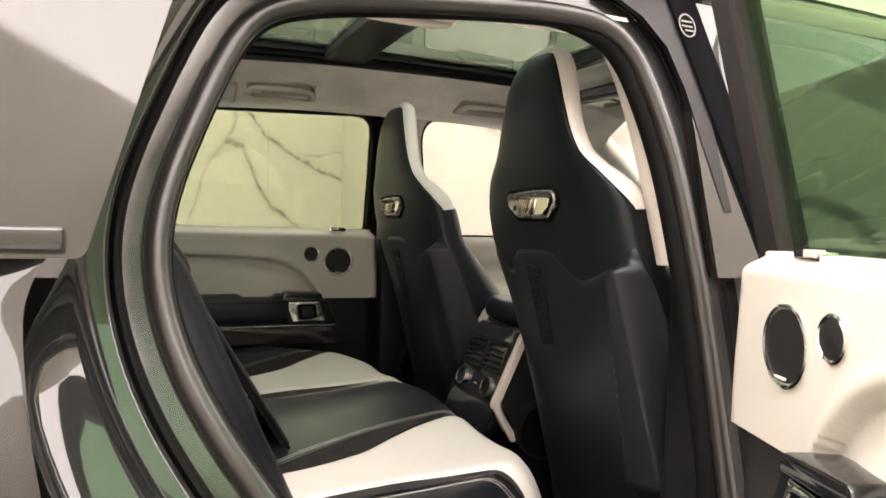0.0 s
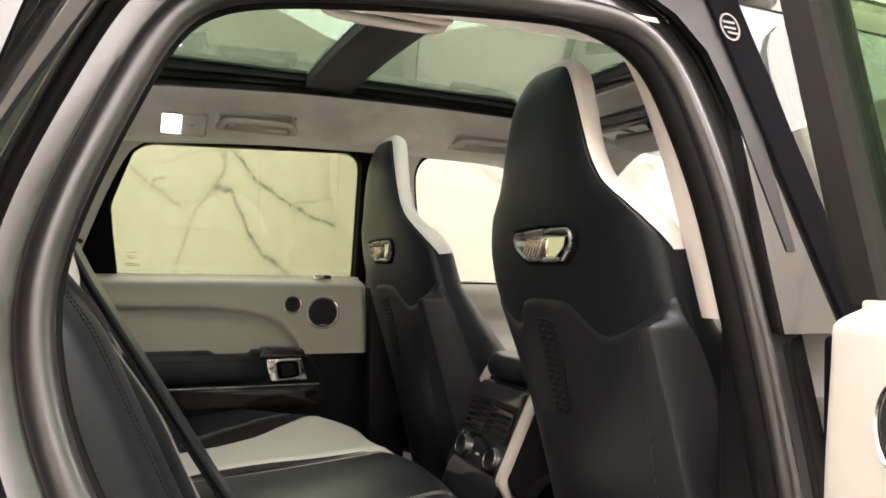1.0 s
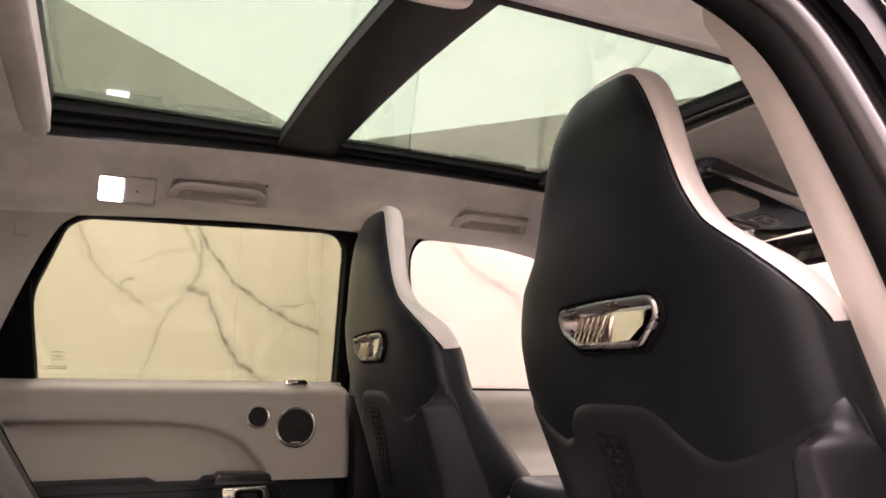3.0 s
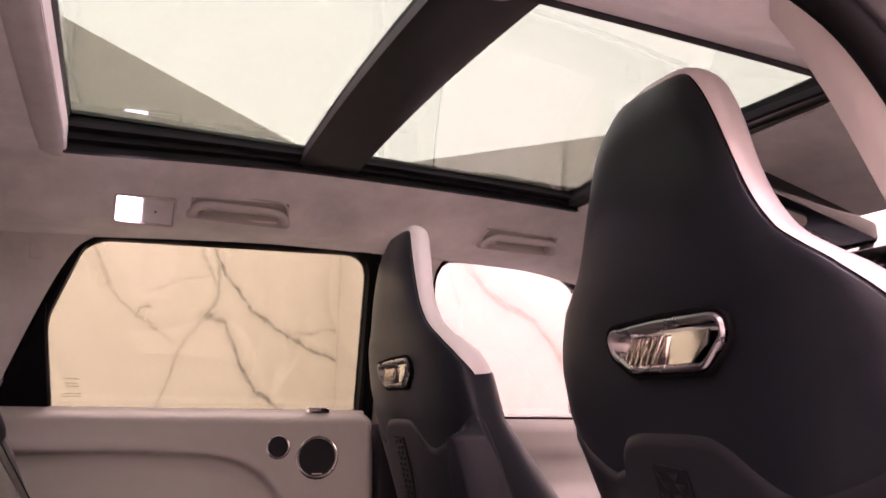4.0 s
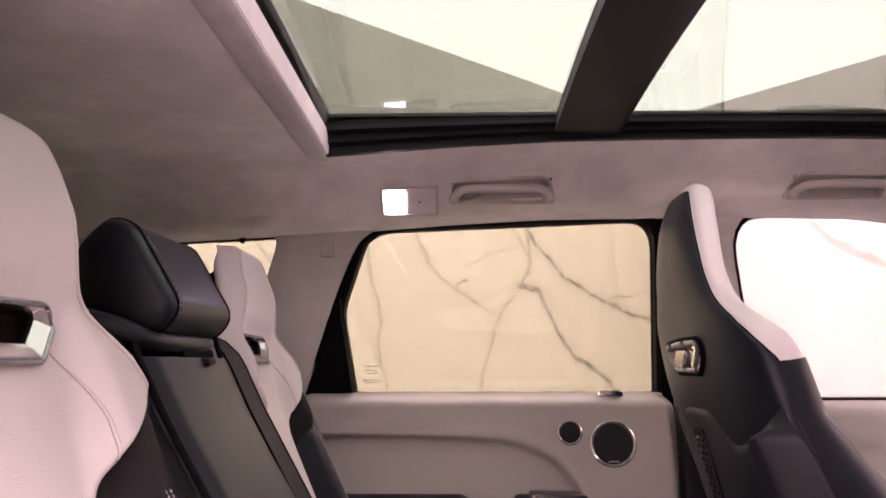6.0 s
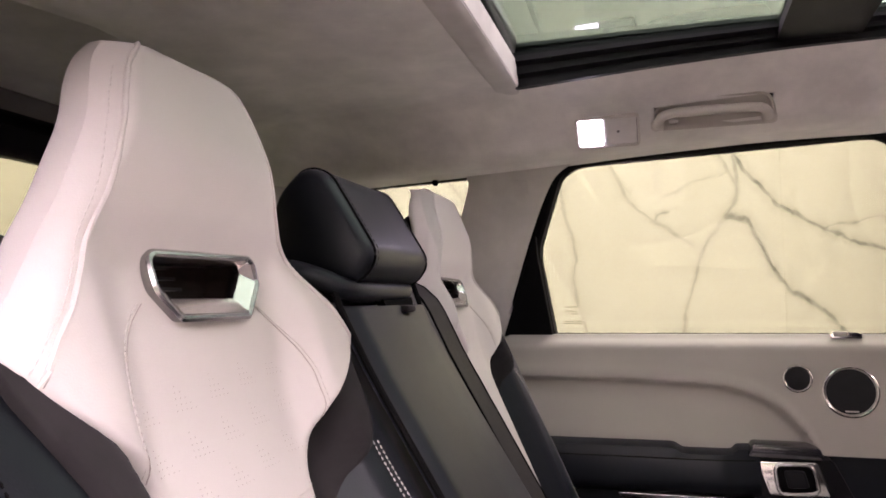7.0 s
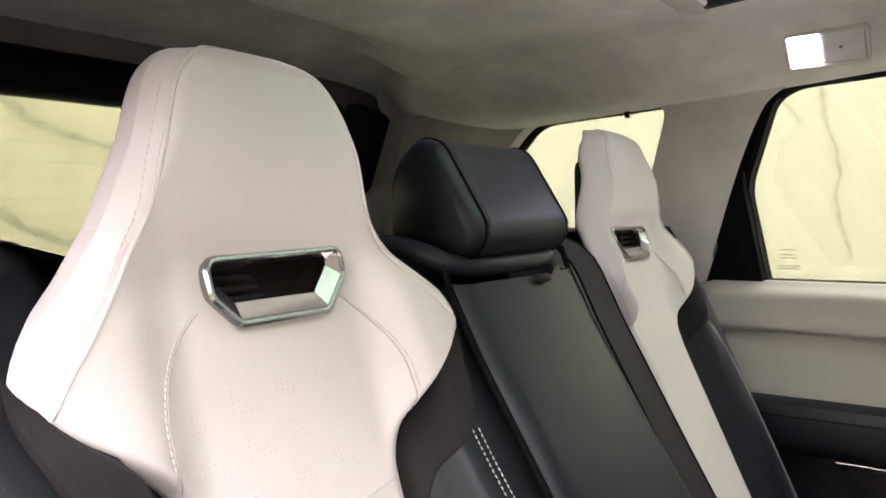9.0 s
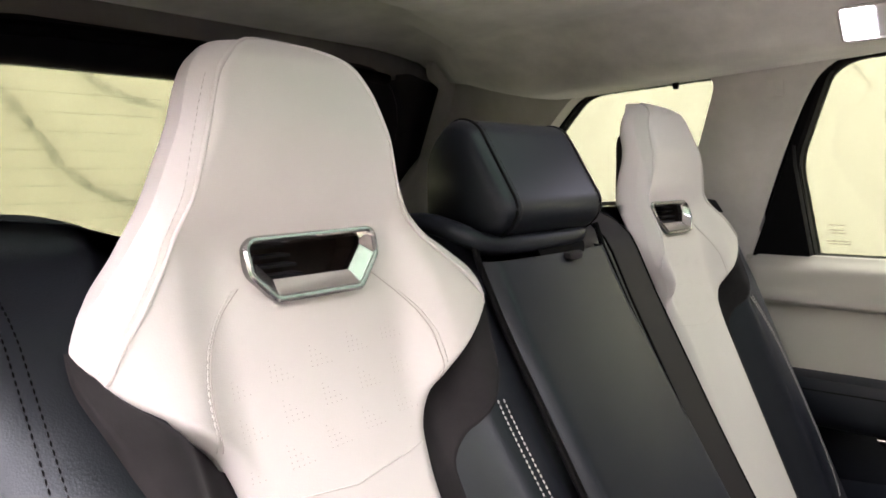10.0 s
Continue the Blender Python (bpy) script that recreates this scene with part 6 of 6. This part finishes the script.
part("front_panel", block(0.99, 1.2, -0.68, 0.68, 0.70, 1.03, 0.03), BLACK_PLASTIC, dash)
part("vent", block(0.97, 0.99, 0.45, 0.62, 1.0, 1.05, 0.006), CHROME, dash)
part("vent", block(0.97, 0.99, -0.62, -0.45, 1.0, 1.05, 0.006), CHROME, dash)
wheel = thing("steering_wheel", (0.80, -0.375, 1.05), "black leather steering wheel before the driver's seat", "steering wheel")
wm = Matrix.Translation((0.80, -0.375, 1.235)) @ Matrix.Rotation(radians(-24), 4, "Y")
bm = tube([(0, 0.185 * math.cos(t), 0.185 * math.sin(t)) for t in [2 * math.pi * k / 40 for k in range(40)]], 0.016, closed=True, up=(1, 0, 0))
bmesh.ops.transform(bm, matrix=wm, verts=bm.verts)
part("rim", bm, BLACK_LEATHER, wheel)
bm = lathe([(0, -0.03), (0.06, -0.028), (0.08, -0.01), (0.075, 0.03), (0.03, 0.10)], (0, 0, 0), (1, 0, 0), 24)
bmesh.ops.transform(bm, matrix=wm, verts=bm.verts)
part("hub", bm, BLACK_PLASTIC, wheel)
for a in (0, 180, 270):
    t = radians(a)
    bm = tube([(0, 0.06 * math.cos(t), 0.06 * math.sin(t)), (0, 0.18 * math.cos(t), 0.18 * math.sin(t))], 0.016, flat=0.6)
    bmesh.ops.transform(bm, matrix=wm, verts=bm.verts)
    part("spoke", bm, BLACK_PLASTIC, wheel)
part("badge_bar", block(0.768, 0.772, -0.395, -0.355, 1.233, 1.238), PRINT, wheel)
part("column", tube([(0.84, -0.375, 1.21), (1.05, -0.375, 1.08)], 0.035), BLACK_PLASTIC, wheel)

door_mirror = thing("door_mirror", (0.82, 0.88, 1.29), "black door mirror outside the front window", "door mirror")
def mirror_shell(u, v):
    t = 2 * math.pi * u
    r = math.sin(math.pi * min(0.999, 0.5 + v * 0.5)) if v > 0 else 1
    return Vector((0.80 + 0.12 * v, 0.880 + 0.095 * power(math.cos(t), 3.5) * r, 1.355 + 0.064 * power(math.sin(t), 3.5) * r))
part("housing", grid(mirror_shell, 32, 10, closed_u=True), GREY_TRIM, door_mirror)
face = rounded([Vector(p) for p in [(0.785, 1.293), (0.977, 1.293), (0.973, 1.400), (0.950, 1.418), (0.785, 1.421)]], 0.022)
part("mirror_frame", ring(face, -0.016, 0.0, lambda a, b, d: Vector((0.792 + d, a, b)), 0.0, 0.014, 0.003), DARK_CHROME, door_mirror, "dark satin frame")
part("mirror_glass", plate(offset(face, -0.015), lambda a, b, d: Vector((0.799 + d, a, b)), 0.004), BRIGHT_CHROME, door_mirror)
part("foot", block(0.83, 0.88, 0.74, 0.80, 1.29, 1.32, 0.01), BLACK_PLASTIC, door_mirror)

# tail end: tailgate with heated pane
tail = thing("tailgate", (-1.6, 0, 0.9), "black tailgate with heated rear window", "tailgate")
TAIL_OUT = rounded([Vector(p) for p in [(-0.52, 1.22), (0.52, 1.22), (0.41, 1.612), (-0.41, 1.612)]], [0.05, 0.05, 0.10, 0.10])
tail3 = lambda a, b, d: Vector((-1.38 - 0.55 * (1.65 - b) - d, a, b))
part("inner_frame", ring(TAIL_OUT, 0.0, 0.062, tail3, -0.02, 0.02, 0.012), BLACK_PLASTIC, tail, "black inner frame")
part("top_rail", tube([(-1.362, -0.39 + 0.78 * k / 20, 1.662 - 0.012 * (abs(-0.39 + 0.78 * k / 20) / 0.39) ** 3) for k in range(21)], 0.02, seg=10, flat=0.6), RUBBER, tail)
part("pane", plate(offset(TAIL_OUT, 0.01), tail3, 0.004), TAIL_GLASS, tail, "tinted heated pane").visible_shadow = False
for k in range(12):
    z = 1.27 + 0.028 * k
    part("heater_line", block(0, 0.0004, -0.54, 0.54, 0, 0.0007), HEATER_FILM, tail).matrix_basis = Matrix.Translation(tail3(0, z, -0.0015))
part("lower_panel", block(-1.78, -1.70, -0.62, 0.62, 0.75, 1.22, 0.02), BLACK_PLASTIC, tail)
for s in (1, -1):
    part("frame_side", plate(rounded([Vector(p) for p in [(0.55, 1.20), (0.74, 1.20), (0.635, 1.60), (0.60, 1.65), (0.47, 1.672), (0.43, 1.665), (0.455, 1.60)]], [0.01, 0.01, 0.03, 0.03, 0.01, 0.01, 0.01]), lambda a, b, d: tail3(s * a, b, d - 0.008), 0.03, 0.006), BLACK_PLASTIC, tail, "black side of the tailgate frame")
    edge = [(0.50, 1.25), (0.545, 1.40), (0.571, 1.457), (0.584, 1.478), (0.618, 1.532), (0.632, 1.575), (0.612, 1.618), (0.570, 1.648), (0.52, 1.664), (0.50, 1.690), (0.50, 1.72), (0.73, 1.72), (0.73, 1.25)]
    part("rear_pillar_trim", plate(rounded([Vector(p) for p in edge], [0.01, 0.04, 0.02, 0.02, 0.03, 0.03, 0.03, 0.03, 0.03, 0.004, 0.004, 0.004, 0.004], 4), lambda a, b, d: tail3(s * a, b, d - 0.034), 0.02, 0.005), PILLAR_TRIM, flank if s > 0 else quarter, "greige cloth rear pillar trim")
part("outer_frame", ring(TAIL_OUT, 0.050, 0.15, tail3, 0.05, 0.07, 0.006), BLACK_PLASTIC, tail, "black outer frame")
shelf = thing("load_cover", (-1.2, 0, 1.2), "black luggage cover behind the bench", "load cover")
part("cover", block(-1.72, -0.95, -0.62, 0.62, 1.17, 1.185, 0.004), BLACK_PLASTIC, shelf)
side_trim = thing("load_side_trim", (-1.3, 0.68, 0.8), "grey luggage bay side trim", "trim panel", "", "structure")
for s in (1, -1):
    part("side_panel", block(-1.72, -0.72, min(s * 0.66, s * 0.72), max(s * 0.66, s * 0.72), 0.5, 1.27, 0.01), BLACK_PLASTIC, side_trim)

# floor of the cabin
cabin = thing("cabin_floor", (0, 0, 0.40), "black carpeted cabin floor", "carpet")
part("carpet", block(-1.8, 1.4, -0.70, 0.70, 0.38, 0.43, 0.01), CARPET, cabin)
part("sill", block(-0.55, 0.12, -0.86, -0.70, 0.36, 0.46, 0.015), GLOSS_BLACK, cabin)

# belts
def belt(points, width, name, label):
    b = thing(name, points[0], label, "seat belt")
    pts = [Vector(p) for p in points]
    def f(u, v):
        s = v * (len(pts) - 1)
        k = min(int(s), len(pts) - 2)
        p = pts[k].lerp(pts[k + 1], s - k)
        return p + Vector((0, width * (u - 0.5), 0))
    part("webbing", thick(grid(f, 4, 30), 0.0015), WEBBING, b)
    for k in (0, 1):
        part("woven_edge", tube([f(k, j / 30) + Vector((0.0005, 0, 0)) for j in range(31)], 0.0012, seg=6), BLACK_THREAD, b, "thick woven edge")
    return b


belt([(mid_x(z) + 0.009 - 0.05 * step(1.375, 1.41, z), 0.1015 - 0.030 * step(1.38, 1.06, z), z) for z in [1.405 - 0.5 * k / 24 for k in range(25)]], 0.067, "seat_belt", "dark seat belt lying down the bench beside the middle seat")

buckle = thing("belt_buckle", (-0.50, -0.50, 0.93), "black seat belt buckle standing beside the cushion", "belt buckle")
part("casing", block(-0.520, -0.485, -0.515, -0.49, 0.90, 0.985, 0.007), BLACK_PLASTIC, buckle)
part("release_button", block(-0.514, -0.491, -0.511, -0.494, 0.983, 0.988, 0.002), RECESS, buckle)
